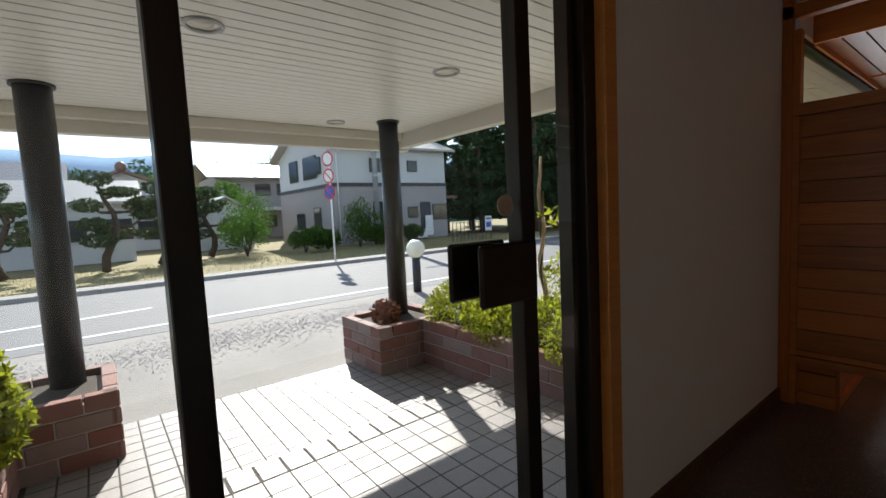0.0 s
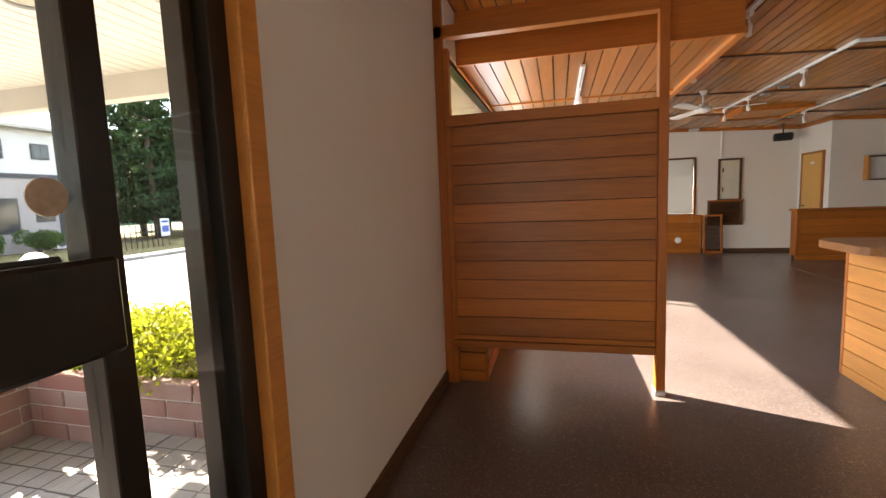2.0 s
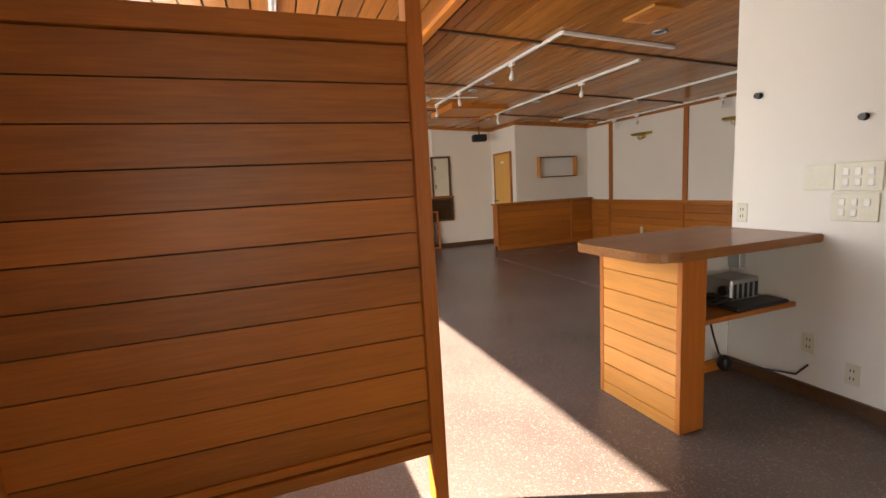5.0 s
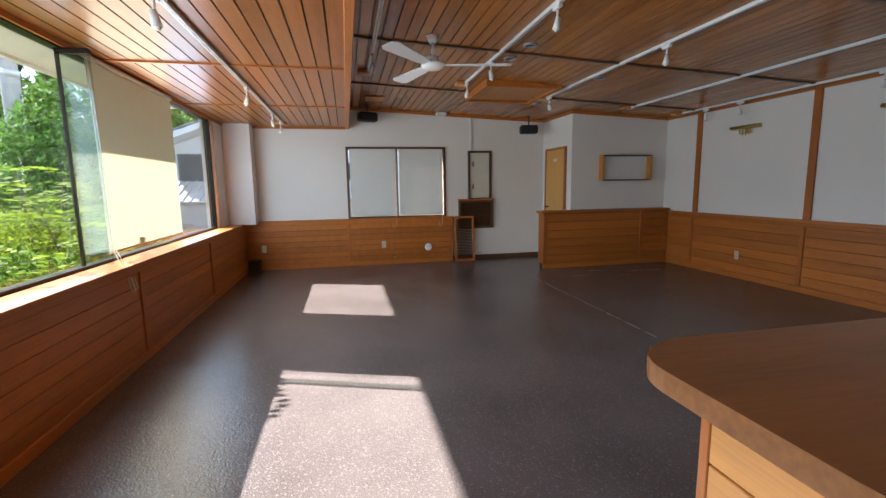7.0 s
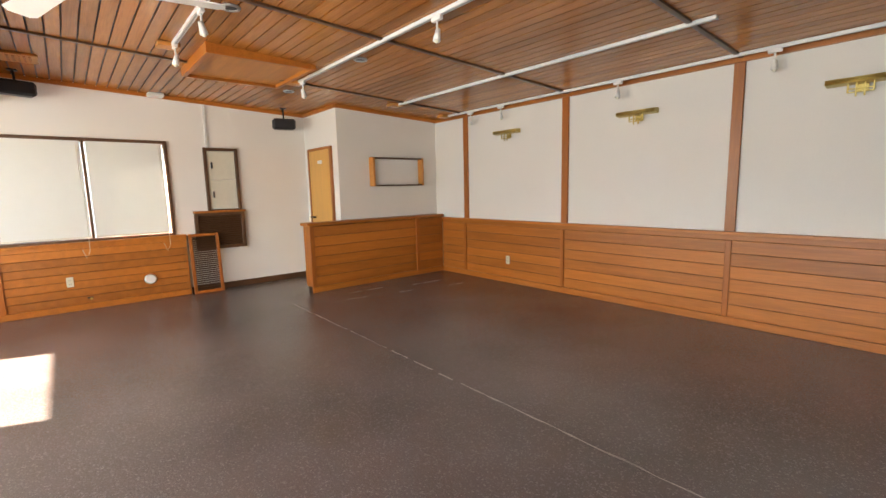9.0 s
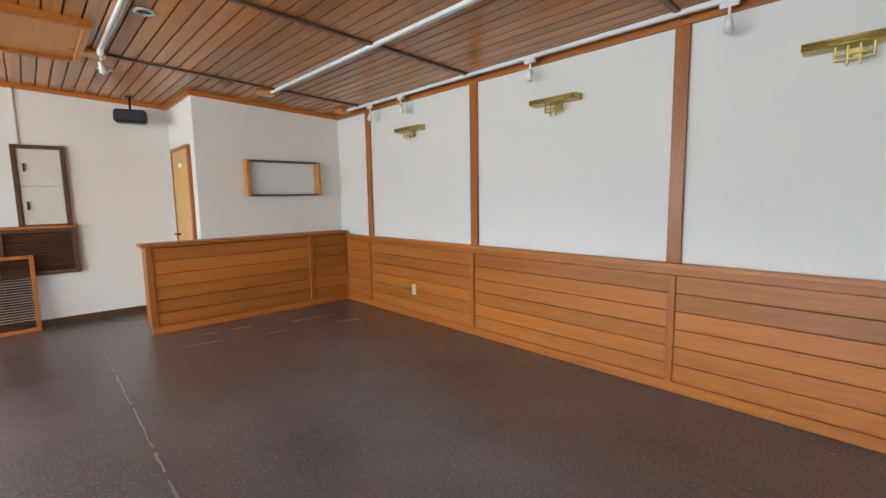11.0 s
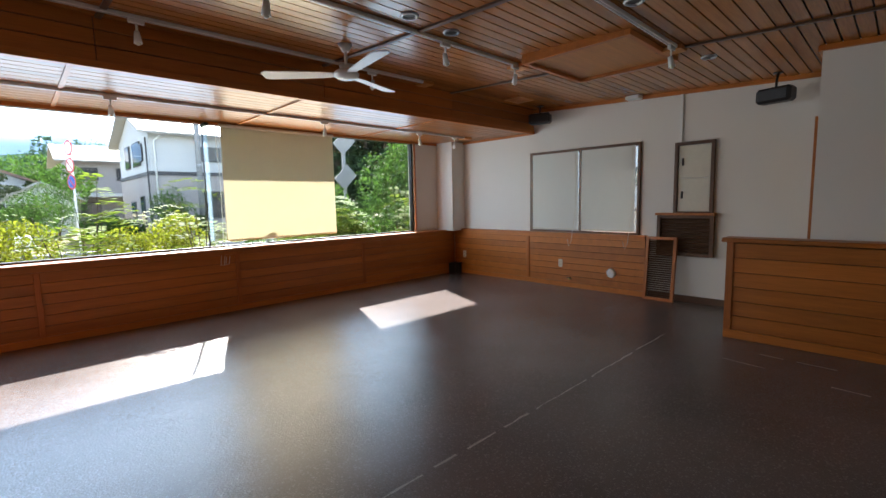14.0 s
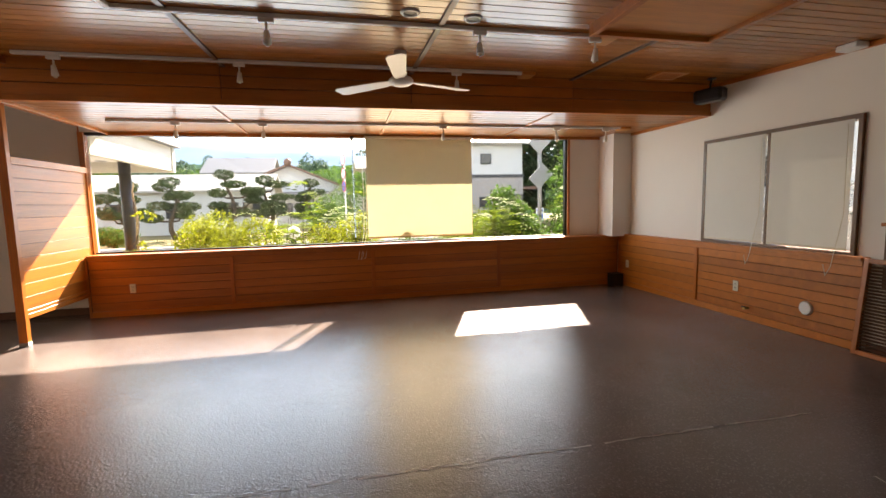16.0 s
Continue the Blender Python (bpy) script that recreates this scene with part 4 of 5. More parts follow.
# ---- outside: ground, porch ----
bm = bmesh.new()
bmesh.ops.create_grid(bm, x_segments=60, y_segments=60, size=700)
for v in bm.verts:
    v.co.z = -0.33 - (0 if abs(v.co.x) < 60 and abs(v.co.y) < 60 else 0.3)
gm = to_mesh("ground", bm)
gm.materials.append(grass_mat)
tagged(new("ground", gm), "dry lawn and bare earth ground", "ground", "", "structure")
solid("apron", [((-40, 1.0, -0.5), (60, 8.2, -0.30))], apron_mat, "worn concrete and earth forecourt", "ground")
solid("road", [((-120, 8.2, -0.5), (160, 14.5, -0.295))], asphalt, "grey asphalt road", "road")
solid("road_marking", [((-60, 8.75, -0.295), (60, 8.87, -0.290))], line_paint, "worn white edge line on the road", "road marking")
for x0 in (-9.0, -1.5):
    bm = bmesh.new()
    q = [bm.verts.new(p) for p in ((x0 - 3.2, 9.95, -0.2895), (x0 + 2.3, 10.75, -0.2895), (x0 + 2.3, 10.9, -0.2895), (x0 - 3.2, 10.1, -0.2895))]
    bm.faces.new(q)
    me = to_mesh("road_marking", bm)
    me.materials.append(line_paint)
    tagged(new("road_marking", me), "slanted worn white line on the road", "road marking", "", "structure")
solid("pavement", [((-60, 14.62, -0.5), (60, 15.5, -0.20))], apron_mat, "narrow strip of pavement beyond the road", "pavement")
kb = thing("kerb", (0, 14.5, -0.3), "grey concrete kerb stones along the road", "kerb", kind="structure")
for i in range(50):
    block("stone", (-24 + i * 1.0, 0, -0.1), (-24 + i * 1.0 + 0.985, 0.13, 0.12), kerb_mat, kb, bev=0.015)

porch = thing("pavement_porch", (0, 0, 0), "pale square tiles of the entrance porch", "pavement", kind="structure")
block("bed", (-0.5, 1.06, -0.4), (2.6, 2.629, -0.0212), grout, porch, bev=0)
block("bed", (-0.5, 2.629, -0.5), (2.6, 4.22, -0.1512), grout, porch, bev=0)
TS = 0.15
for i in range(20):
    for j in range(9):
        x, y = -0.46 + i * TS, 1.08 + j * TS
        block("tile", (x + 0.004, y + 0.004, -0.05), (x + TS - 0.004, y + TS - 0.004, -0.02), tile_mat, porch, bev=0.0012)
    nose = block("nosing", (x + 0.003, 2.434, -0.16), (x + TS - 0.003, 2.632, -0.018), tile_mat, porch, "ribbed step tile", bev=0.008)
    for r in range(4):
        part("rib", box_mesh(TS - 0.012, 0.02, 0.008, 0.003), tile_mat, nose, loc=(0, -0.005 + r * 0.03, 0.0688))
vs, fs = [], []
for i in range(20):
    for j in range(11):
        x, y = -0.46 + i * TS, 2.64 + j * TS * 0.955
        k = len(vs)
        for z, e in ((-0.17, 0.0055), (-0.1505, 0.0055), (-0.15, 0.0065)):
            vs += [(x + e, y + e, z), (x + TS - e, y + e, z), (x + TS - e, y + TS * 0.955 - e, z), (x + e, y + TS * 0.955 - e, z)]
        fs.append((k + 8, k + 9, k + 10, k + 11))
        for q in (0, 4):
            fs += [(k + q + a, k + q + (a + 1) % 4, k + q + 4 + (a + 1) % 4, k + q + 4 + a) for a in range(4)]
me = bpy.data.meshes.new("lower_tiles")
me.from_pydata(vs, [], fs)
me.materials.append(tile_mat)
lower = new("lower_tiles", me)
lower.parent = porch
tagged(lower, "", "", "", "stuff")

def brick_wall(parent, x0, y0, x1, y1, z0, rows, h, length, offset=0.0):
    """Bricks along one face line from (x0, y0) to (x1, y1)."""
    total = math.hypot(x1 - x0, y1 - y0)
    a = math.degrees(math.atan2(y1 - y0, x1 - x0))
    for r in range(rows):
        s = -length * (0.5 if r % 2 else 0.0) + offset
        while s < total - 0.03:
            b0, b1 = max(s, 0.0), min(s + length, total)
            if b1 - b0 > 0.04:
                m = (b0 + b1) / 2
                part("brick", box_mesh(b1 - b0 - 0.01, 0.09, h - 0.01, 0.006), brick_mat, parent,
                     loc=(x0 + (x1 - x0) * m / total, y0 + (y1 - y0) * m / total, z0 + (r + 0.5) * h), rot=(0, 0, a))
            s += length


def planter(name, x0, x1, y0, y1, wx0, wx1, wy0, label):
    th = thing(name, (0, 0, -0.15), label, "planter")
    H, R = 0.117, 4
    block("core", (x0 + 0.01, y0 + 0.01, -0.1), (x1 - 0.01, y1 - 0.01, 0.40), mortar, th, bev=0)
    block("core", (wx0 + 0.01, wy0, -0.1), (wx1 - 0.01, y0 + 0.009, 0.399), mortar, th, bev=0)
    block("soil", (wx0 + 0.1, wy0, 0.3), (wx1 - 0.1, y0 + 0.1, 0.42), soil, th, bev=0)
    block("soil", (x0 + 0.12, y0 + 0.12, 0.3), (x1 - 0.12, y1 - 0.12, 0.42), soil, th, bev=0)
    for a in ((x0, y0 + 0.045, x1, y0 + 0.045), (x0 + 0.045, y0, x0 + 0.045, y1), (x1 - 0.045, y0, x1 - 0.045, y1), (x0, y1 - 0.045, x1, y1 - 0.045)):
        brick_wall(th, *a, 0.0, R, H, 0.30)
    for x in (wx0 + 0.045, wx1 - 0.045):
        brick_wall(th, x, wy0, x, y0, 0.0, R, H, 0.42, 0.1)
    brick_wall(th, wx0, wy0 + 0.045, wx1, wy0 + 0.045, 0.0, R, H, 0.30)
    return th


planter("brick_planter", 2.02, 2.90, 3.62, 4.42, 2.52, 3.45, 1.10, "red brick planter with a square pier on the porch")
planter("brick_planter", -0.90, 0.04, 3.60, 4.40, -1.45, -0.48, 1.10, "red brick planter with a square pier on the porch")
for x, y in ((2.62, 4.22), (-0.24, 4.16)):
    c = thing("porch_column", (x, y, 0.22), "round black painted steel column", "column", group="porch columns")
    part("shaft", cyl(0.105, 0.105, 2.165, 32), column_paint, c, loc=(0, 0, 1.0825))
    part("collar", cyl(0.125, 0.125, 0.02, 32), column_paint, c, loc=(0, 0, 2.155))

# porch roof
pr = thing("porch_roof", (0, 0, -0.09), "flat porch roof lined with cream metal strips", "roof", kind="structure")
n = 36
for i in range(n):
    y = 1.06 + i * 0.105
    block("strip", (-3.2, y + 0.006, 2.475), (3.15, y + 0.099, 2.49), soffit_mat, pr, bev=0)
block("backing", (-3.2, 1.06, 2.49), (3.15, 4.84, 2.505), house_band, pr, bev=0)
block("fascia", (-3.3, 4.84, 2.27), (3.3, 4.96, 2.80), fascia_mat, pr, "cream fascia board")
block("fascia", (3.15, 1.06, 2.30), (3.27, 4.84, 2.80), fascia_mat, pr, "cream fascia board")
block("fascia", (-3.32, 1.06, 2.30), (-3.2, 4.84, 2.80), fascia_mat, pr)
block("inner_fascia", (-3.2, 4.74, 2.38), (3.15, 4.84, 2.475), fascia_mat, pr)
block("deck", (-3.4, 1.06, 2.80), (3.4, 5.06, 2.84), roof_grey, pr, bev=0)
for x, y in ((2.10, 2.55), (2.12, 4.45), (0.53, 2.56), (0.55, 4.4), (-1.1, 2.55)):
    dl = thing("recessed_light", (x, y, 2.385), "round recessed porch light in a metal ring", "light", group="porch lights")
    bm = cyl(0.075, 0.075, 0.04, 28, False)
    part("can", bm, steel, dl, loc=(0, 0, 0.02))
    part("ring", tube([(0.088 * math.cos(k * math.pi / 14), 0.088 * math.sin(k * math.pi / 14), -0.004) for k in range(29)], 0.012, 6), steel, dl)
    part("lamp", ball(0.06, 16, 0.5), globe_mat, dl, loc=(0, 0, 0.015))
# eave over the shop window
ev = thing("window_eave", (0, 0, 0), "cream eave over the shop window", "eave", kind="structure")
block("deck", (3.3, 1.0, 2.70), (11.6, 2.12, 2.76), fascia_mat, ev, bev=0)
block("fascia", (3.3, 2.10, 2.66), (11.6, 2.16, 2.9), fascia_mat, ev)

# globe lamp on the forecourt
gl = thing("garden_lamp", (5.35, 7.8, -0.3), "white globe lamp on a short black post", "lamp")
part("post", cyl(0.09, 0.09, 0.75, 20), column_paint, gl, loc=(0, 0, 0.375))
part("globe", ball(0.2, 28), globe_mat, gl, loc=(0, 0, 0.92))
part("collar", cyl(0.1, 0.1, 0.04, 20), steel, gl, loc=(0, 0, 0.76))

# road signs
sg = thing("road_sign", (6.9, 15.3, -0.2), "white pole with three round road signs", "road sign")
part("pole", cyl(0.035, 0.035, 3.95, 12), sign_white, sg, loc=(0, 0, 1.975))
for i, z in enumerate((3.68, 3.07, 2.49)):
    part("disc", cyl(0.27, 0.27, 0.012, 32), sign_red, sg, "red rimmed round sign", loc=(-0.05, -0.018, z), rot=(90, 0, -70))
    part("face", cyl(0.21, 0.21, 0.012, 32), (sign_white, sign_white, sign_blue)[i], sg, "white sign face" if i < 2 else "blue sign face", loc=(-0.056, -0.02, z), rot=(90, 0, -70))
    if i:
        part("bar", box_mesh(0.41, 0.008, 0.045), sign_red, sg, loc=(-0.064, -0.023, z), rot=(0, 45, -70))

# ---- plants near the house ----


def hedge(name, clumps, count, size, material, label, seed, loc):
    th = thing(name, loc, label, "hedge")
    leaves("foliage", th, clumps, count, size, material, seed)
    for k, (c, r) in enumerate(clumps[::2]):
        part("stem", tube([(c[0], c[1], -0.05), (c[0] + 0.04, c[1] - 0.03, c[2] * 0.6), (c[0] - 0.02, c[1], c[2] + r[2] * 0.4)], [0.02, 0.014, 0.006], 6), bark, th)
    return th


rng = random.Random(4)
hedge("hedge", [((rng.uniform(-0.25, 0.25), y, 0.13 + rng.uniform(-0.03, 0.05)), (0.38, 0.28, 0.22)) for y in [0.2 * k for k in range(12)]], 15000, 0.026, leaf_lime, "clipped lime green hedge in the brick planter", 5, (2.95, 1.45, 0.27))
hedge("hedge", [((rng.uniform(-0.2, 0.2), y, 0.18), (0.36, 0.3, 0.26)) for y in [0.25 * k for k in range(9)]], 9000, 0.026, leaf_lime, "lime green hedge in the brick planter", 6, (-0.95, 1.5, 0.27))
hedge("dry_plant", [((0.0, 0.0, 0.1), (0.16, 0.16, 0.14)), ((0.08, 0.1, 0.08), (0.12, 0.12, 0.1))], 900, 0.03, rust_leaf, "small dry reddish plant in the planter", 7, (2.30, 3.95, 0.27))
hedge("shrub", [((0, 0, 0.15), (0.35, 0.3, 0.3)), ((0.1, -0.1, 0.4), (0.2, 0.2, 0.2))], 5000, 0.035, leaf_lime, "loose lime green shrub in the planter", 8, (-0.7, 3.2, 0.27))
dv = thing("climbing_stem", (3.35, 2.75, 0.25), "bare twisted pale climbing stem", "plant")
pts = [(0.02 * math.sin(k * 1.3), 0.02 * math.cos(k * 1.7), k * 0.16) for k in range(11)]
part("stem", tube(pts, [0.03 - 0.0018 * k for k in range(11)], 8), mat("dry_stem", (0.30, 0.22, 0.14), 0.9, var=0.3, scale=12, bump=0.4), dv)
part("stem", tube([(p[0] + 0.02 * math.sin(k), p[1] + 0.02 * math.cos(k), p[2] * 0.8) for k, p in enumerate(pts)], 0.014, 6), bark, dv)
leaves("foliage", dv, [((0.15, 0.0, 1.05), (0.18, 0.08, 0.1)), ((0.05, 0, 0.5), (0.08, 0.08, 0.1))], 60, 0.05, leaf_lime, 9)


def bush(x, y, r, h, n, size, material, label, seed, z=-0.3):
    rg = random.Random(seed)
    cl = [((rg.uniform(-0.6, 0.6) * r, rg.uniform(-0.5, 0.5) * r, h * rg.uniform(0.35, 0.75)), (r * rg.uniform(0.4, 0.6), r * rg.uniform(0.4, 0.6), h * rg.uniform(0.25, 0.4))) for _ in range(9)]
    th = thing("bush", (x, y, z), label, "bush", group="bushes outside the window")
    leaves("foliage", th, cl, n, size, material, seed)
    for k in range(5):
        a = k * 1.3
        part("stem", tube([(0, 0, 0), (0.2 * r * math.cos(a), 0.2 * r * math.sin(a), h * 0.35), (0.45 * r * math.cos(a), 0.45 * r * math.sin(a), h * 0.75)], [0.025, 0.016, 0.006], 6), bark, th)
    return th


bush(4.75, 2.7, 0.85, 1.5, 13000, 0.03, leaf_lime, "rounded yellow-green bush outside the window", 21)
bush(6.75, 2.7, 0.75, 1.45, 12000, 0.03, leaf_lime, "rounded yellow-green bush outside the window", 22)
bush(9.2, 2.8, 0.9, 1.5, 10000, 0.03, leaf_mid, "yellow-green bush outside the window", 23)
bush(10.3, 3.2, 0.9, 1.8, 8000, 0.05, leaf_green, "leafy green bush outside the window", 24)
bush(8.1, 1.75, 0.55, 1.15, 3500, 0.035, leaf_green, "low green shrub below the blind", 25)
bush(12.0, 3.1, 1.0, 2.2, 8000, 0.05, leaf_green, "leafy green bush beside the building", 26)
bush(13.3, 4.5, 1.3, 3.2, 9000, 0.06, leaf_green, "tall green bush beside the building", 27)


def frond_plant(x, y, h, n, seed, label, z=-0.3):
    """Slender stems with feathered leaves."""
    rg = random.Random(seed)
    th = thing("locust_sapling", (x, y, z), label, "sapling", group="saplings outside the window")
    vs, fs = [], []
    for s in range(n):
        a, lean, hh = rg.uniform(0, 6.28), rg.uniform(0.1, 0.5), h * rg.uniform(0.65, 1.0)
        tip = Vector((lean * math.cos(a), lean * 0.6 * math.sin(a), hh))
        part("stem", tube([(0.04 * math.cos(a), 0.04 * math.sin(a), 0), tuple(tip * 0.5 + Vector((0, 0, 0.1))), tuple(tip)], [0.012, 0.008, 0.004], 5), bark, th)
        for f in range(7):
            base = tip * (0.45 + 0.09 * f)
            b = rg.uniform(0, 6.28)
            d = Vector((math.cos(b), math.sin(b), 0.35))
            for k in range(8):
                p = base + d * 0.075 * (k + 1) - Vector((0, 0, 0.006 * k * k))
                side = d.cross(Vector((0, 0, 1))).normalized()
                for sg_ in (-1, 1):
                    q = p + side * sg_ * 0.06 + Vector((0, 0, rg.uniform(-0.015, 0.015)))
                    u, w = side * 0.055 * sg_, d.normalized() * 0.027
                    i0 = len(vs)
                    vs += [tuple(q - u), tuple(q + w), tuple(q + u), tuple(q - w)]
                    fs.append((i0, i0 + 1, i0 + 2, i0 + 3))
    me = bpy.data.meshes.new("foliage")
    me.from_pydata(vs, [], fs)
    me.materials.append(leaf_mid)
    new("foliage", me).parent = th
    return th


for x, y, h, n, s in ((5.75, 2.3, 1.9, 5, 31), (6.0, 2.9, 2.1, 5, 32), (7.25, 2.1, 2.0, 4, 33), (9.0, 2.3, 2.0, 5, 34), (9.9, 2.4, 1.9, 5, 35), (8.2, 1.45, 1.62, 3, 36), (7.6, 1.5, 1.3, 2, 37), (4.4, 1.9, 1.2, 3, 38), (11.2, 2.3, 2.2, 5, 39)):
    frond_plant(x, y, h, n, s, "slender yellow-green sapling with feathered leaves")

# ---- across the road ----


def wall_window(parent, x, y, z, w, h, facing, depth=0.06):
    """A window on a house wall; facing: 's' looks to -y, 'w' to -x."""
    rz = 0 if facing == "s" else -90
    fr = part("window", box_mesh(w + 0.12, depth, h + 0.12, 0.01), house_band, parent, "dark framed window", loc=(x, y, z), rot=(0, 0, rz))
    part("pane", box_mesh(w / 2 - 0.03, 0.02, h), far_glass, fr, loc=(-w / 4, -depth / 2, 0))
    part("pane", box_mesh(w / 2 - 0.03, 0.02, h), far_glass, fr, loc=(w / 4, -depth / 2 - 0.004, 0))
    return fr


def gable_roof(parent, x0, x1, y0, y1, eave, peak, axis, over, material, thick=0.14):
    """Two pitched slabs with thickness; axis: the ridge's."""
    bm = bmesh.new()
    def quad(a, b, c, d):
        lo = [bm.verts.new(p) for p in (a, b, c, d)]
        hi = [bm.verts.new((p[0], p[1], p[2] + thick)) for p in (a, b, c, d)]
        bm.faces.new(lo[::-1]), bm.faces.new(hi)
        for k in range(4):
            bm.faces.new((lo[k], lo[(k + 1) % 4], hi[(k + 1) % 4], hi[k]))
    if axis == "x":
        ym = (y0 + y1) / 2
        dz = (peak - eave) / (ym - y0) * over
        quad((x0 - over, y0 - over, eave - dz), (x1 + over, y0 - over, eave - dz), (x1 + over, ym, peak), (x0 - over, ym, peak))
        quad((x0 - over, ym, peak), (x1 + over, ym, peak), (x1 + over, y1 + over, eave - dz), (x0 - over, y1 + over, eave - dz))
    else:
        xm = (x0 + x1) / 2
        dz = (peak - eave) / (xm - x0) * over
        quad((x0 - over, y0 - over, eave - dz), (xm, y0 - over, peak), (xm, y1 + over, peak), (x0 - over, y1 + over, eave - dz))
        quad((xm, y0 - over, peak), (x1 + over, y0 - over, eave - dz), (x1 + over, y1 + over, eave - dz), (xm, y1 + over, peak))
    return part("roof", bm, material, parent)


def gable_body(parent, x0, x1, y0, y1, z0, eave, peak, axis, material, name="wall"):
    bm = bmesh.new()
    if axis == "x":
        prof = [(y0, z0), (y1, z0), (y1, eave), ((y0 + y1) / 2, peak), (y0, eave)]
        rings = [[bm.verts.new((x, a, b)) for a, b in prof] for x in (x0, x1)]
    else:
        prof = [(x0, z0), (x1, z0), (x1, eave), ((x0 + x1) / 2, peak), (x0, eave)]
        rings = [[bm.verts.new((a, y, b)) for a, b in prof] for y in (y0, y1)]
    bm.faces.new(rings[0]), bm.faces.new(rings[1][::-1])
    for k in range(5):
        bm.faces.new((rings[0][k], rings[1][k], rings[1][(k + 1) % 5], rings[0][(k + 1) % 5]))
    bmesh.ops.recalc_face_normals(bm, faces=bm.faces[:])
    return part(name, bm, material, parent)


# two-storey house with pale upper and taupe lower storey
ha = thing("house", (0, 0, 0), "two-storey house, pale upper and taupe lower walls", "house")
gable_body(ha, 11.0, 19.2, 24.0, 33.0, 3.2, 5.55, 7.3, "x", house_white)
block("lower_wall", (10.97, 23.97, -0.3), (19.23, 33.03, 3.2), house_grey, ha, "taupe lower wall", bev=0)
block("band", (10.92, 23.92, 3.12), (19.28, 33.08, 3.34), house_band, ha, bev=0)
gable_roof(ha, 11.0, 19.2, 24.0, 33.0, 5.58, 7.34, "x", 0.55, roof_light)
block("lean_to", (19.23, 24.4, 2.3), (20.6, 27.0, 2.5), roof_brown, ha)
for x, z, w, h in ((14.2, 4.4, 1.5, 0.75), (16.5, 4.4, 0.65, 0.6), (14.4, 1.4, 1.7, 1.5), (16.4, 1.45, 0.7, 0.6), (18.6, 1.4, 1.1, 0.95)):
    wall_window(ha, x, 23.95, z, w, h, "s")
block("door", (17.0, 23.9, -0.1), (17.8, 24.0, 2.1), house_band, ha, "dark back door")
block("door_screen", (17.2, 23.7, -0.1), (17.8, 23.75, 1.2), sign_white, ha, "white screen panel")
for y, z, w, h in ((27.2, 4.5, 2.0, 1.3), (30.0, 4.5, 1.4, 1.3), (26.0, 4.5, 0.9, 0.9), (29.2, 1.2, 1.3, 0.9), (26.4, 1.0, 1.0, 1.9)):
    wall_window(ha, 10.95, y, z, w, h, "w")
part("downpipe", tube([(11.25, 23.9, -0.2), (11.25, 23.9, 5.0), (11.5, 23.6, 5.3)], 0.05, 8), sign_white, ha)
part("downpipe", tube([(10.9, 24.2, -0.2), (10.9, 24.2, 5.2)], 0.04, 8), house_band, ha)
ac = thing("air_conditioner", (16.2, 23.3, -0.3), "white outdoor air conditioner unit by the house", "air conditioner")
block("case", (0, 0, 0.08), (0.8, 0.3, 0.65), sign_white, ac, bev=0.02)
part("fan_grille", cyl(0.22, 0.22, 0.02, 24), house_band, ac, loc=(0.3, -0.005, 0.37), rot=(90, 0, 0))
for x in (0.1, 0.7):
    block("foot", (x - 0.04, 0.0, 0.0), (x + 0.04, 0.3, 0.08), house_band, ac)

# grey house farther back
hb = thing("house", (0, 0, 0), "grey two-storey house with a pale hipped roof", "house")
block("wall", (9.0, 44, -0.3), (16.0, 52, 5.6), house_grey, hb, bev=0)
gable_roof(hb, 9.0, 16.0, 44, 52, 5.6, 7.0, "x", 0.9, roof_light)
block("porch_canopy", (9.0, 42.2, 2.3), (16.2, 44, 2.6), house_white, hb)
for x, z in ((10.3, 4.3), (13.0, 4.3), (15.0, 4.3), (10.3, 1.3), (13.4, 1.3)):
    wall_window(hb, x, 43.95, z, 1.3, 1.0, "s")

# low white house with tiled roofs
hc = thing("house", (0, 0, 0), "low white house with brown tiled gable roof", "house")
gable_body(hc, -2.5, 6.2, 38.5, 46, -0.3, 3.4, 5.2, "y", house_white)
gable_roof(hc, -2.5, 6.2, 38.5, 46, 3.4, 5.2, "y", 0.9, roof_brown, 0.2)
part("ridge_ornament", ball(0.35, 12, 1.1), roof_brown, hc, loc=(1.85, 37.7, 5.5))
block("canopy", (-8, 35.5, 2.5), (7.0, 38.6, 2.75), roof_grey, hc)
for k in range(8):
    wall_window(hc, -6.5 + k * 1.6, 37.2, 1.2, 1.2, 1.0, "s")
block("front_wall", (-8, 37.25, -0.3), (7.0, 38.5, 2.5), house_white, hc, bev=0)
hd = thing("house", (0, 0, 0), "long low white outbuilding with a tiled roof", "house")
gable_body(hd, -14, 1.6, 27.0, 31.0, -0.3, 2.75, 3.7, "x", house_white)
gable_roof(hd, -14, 1.6, 27.0, 31.0, 2.75, 3.7, "x", 0.5, roof_light)
for x in (-11, -7.5, -4, -1, 0.8):
    wall_window(hd, x, 26.95, 1.3, 1.4, 0.9, "s")
he = thing("house", (0, 0, 0), "white two-storey house with a grey roof, far off", "house")
gable_body(he, -9, -2, 52, 59, -0.3, 5.8, 7.6, "x", house_white)
gable_roof(he, -9, -2, 52, 59, 5.8, 7.6, "x", 0.6, roof_grey)
for x in (-7.5, -5, -3):
    wall_window(he, x, 51.95, 4.4, 1.2, 1.0, "s")
hf = thing("house", (0, 0, 0), "small shed with a pale roof", "house")
gable_body(hf, 5.0, 8.2, 30.5, 34.0, -0.3, 2.0, 2.9, "y", house_white)
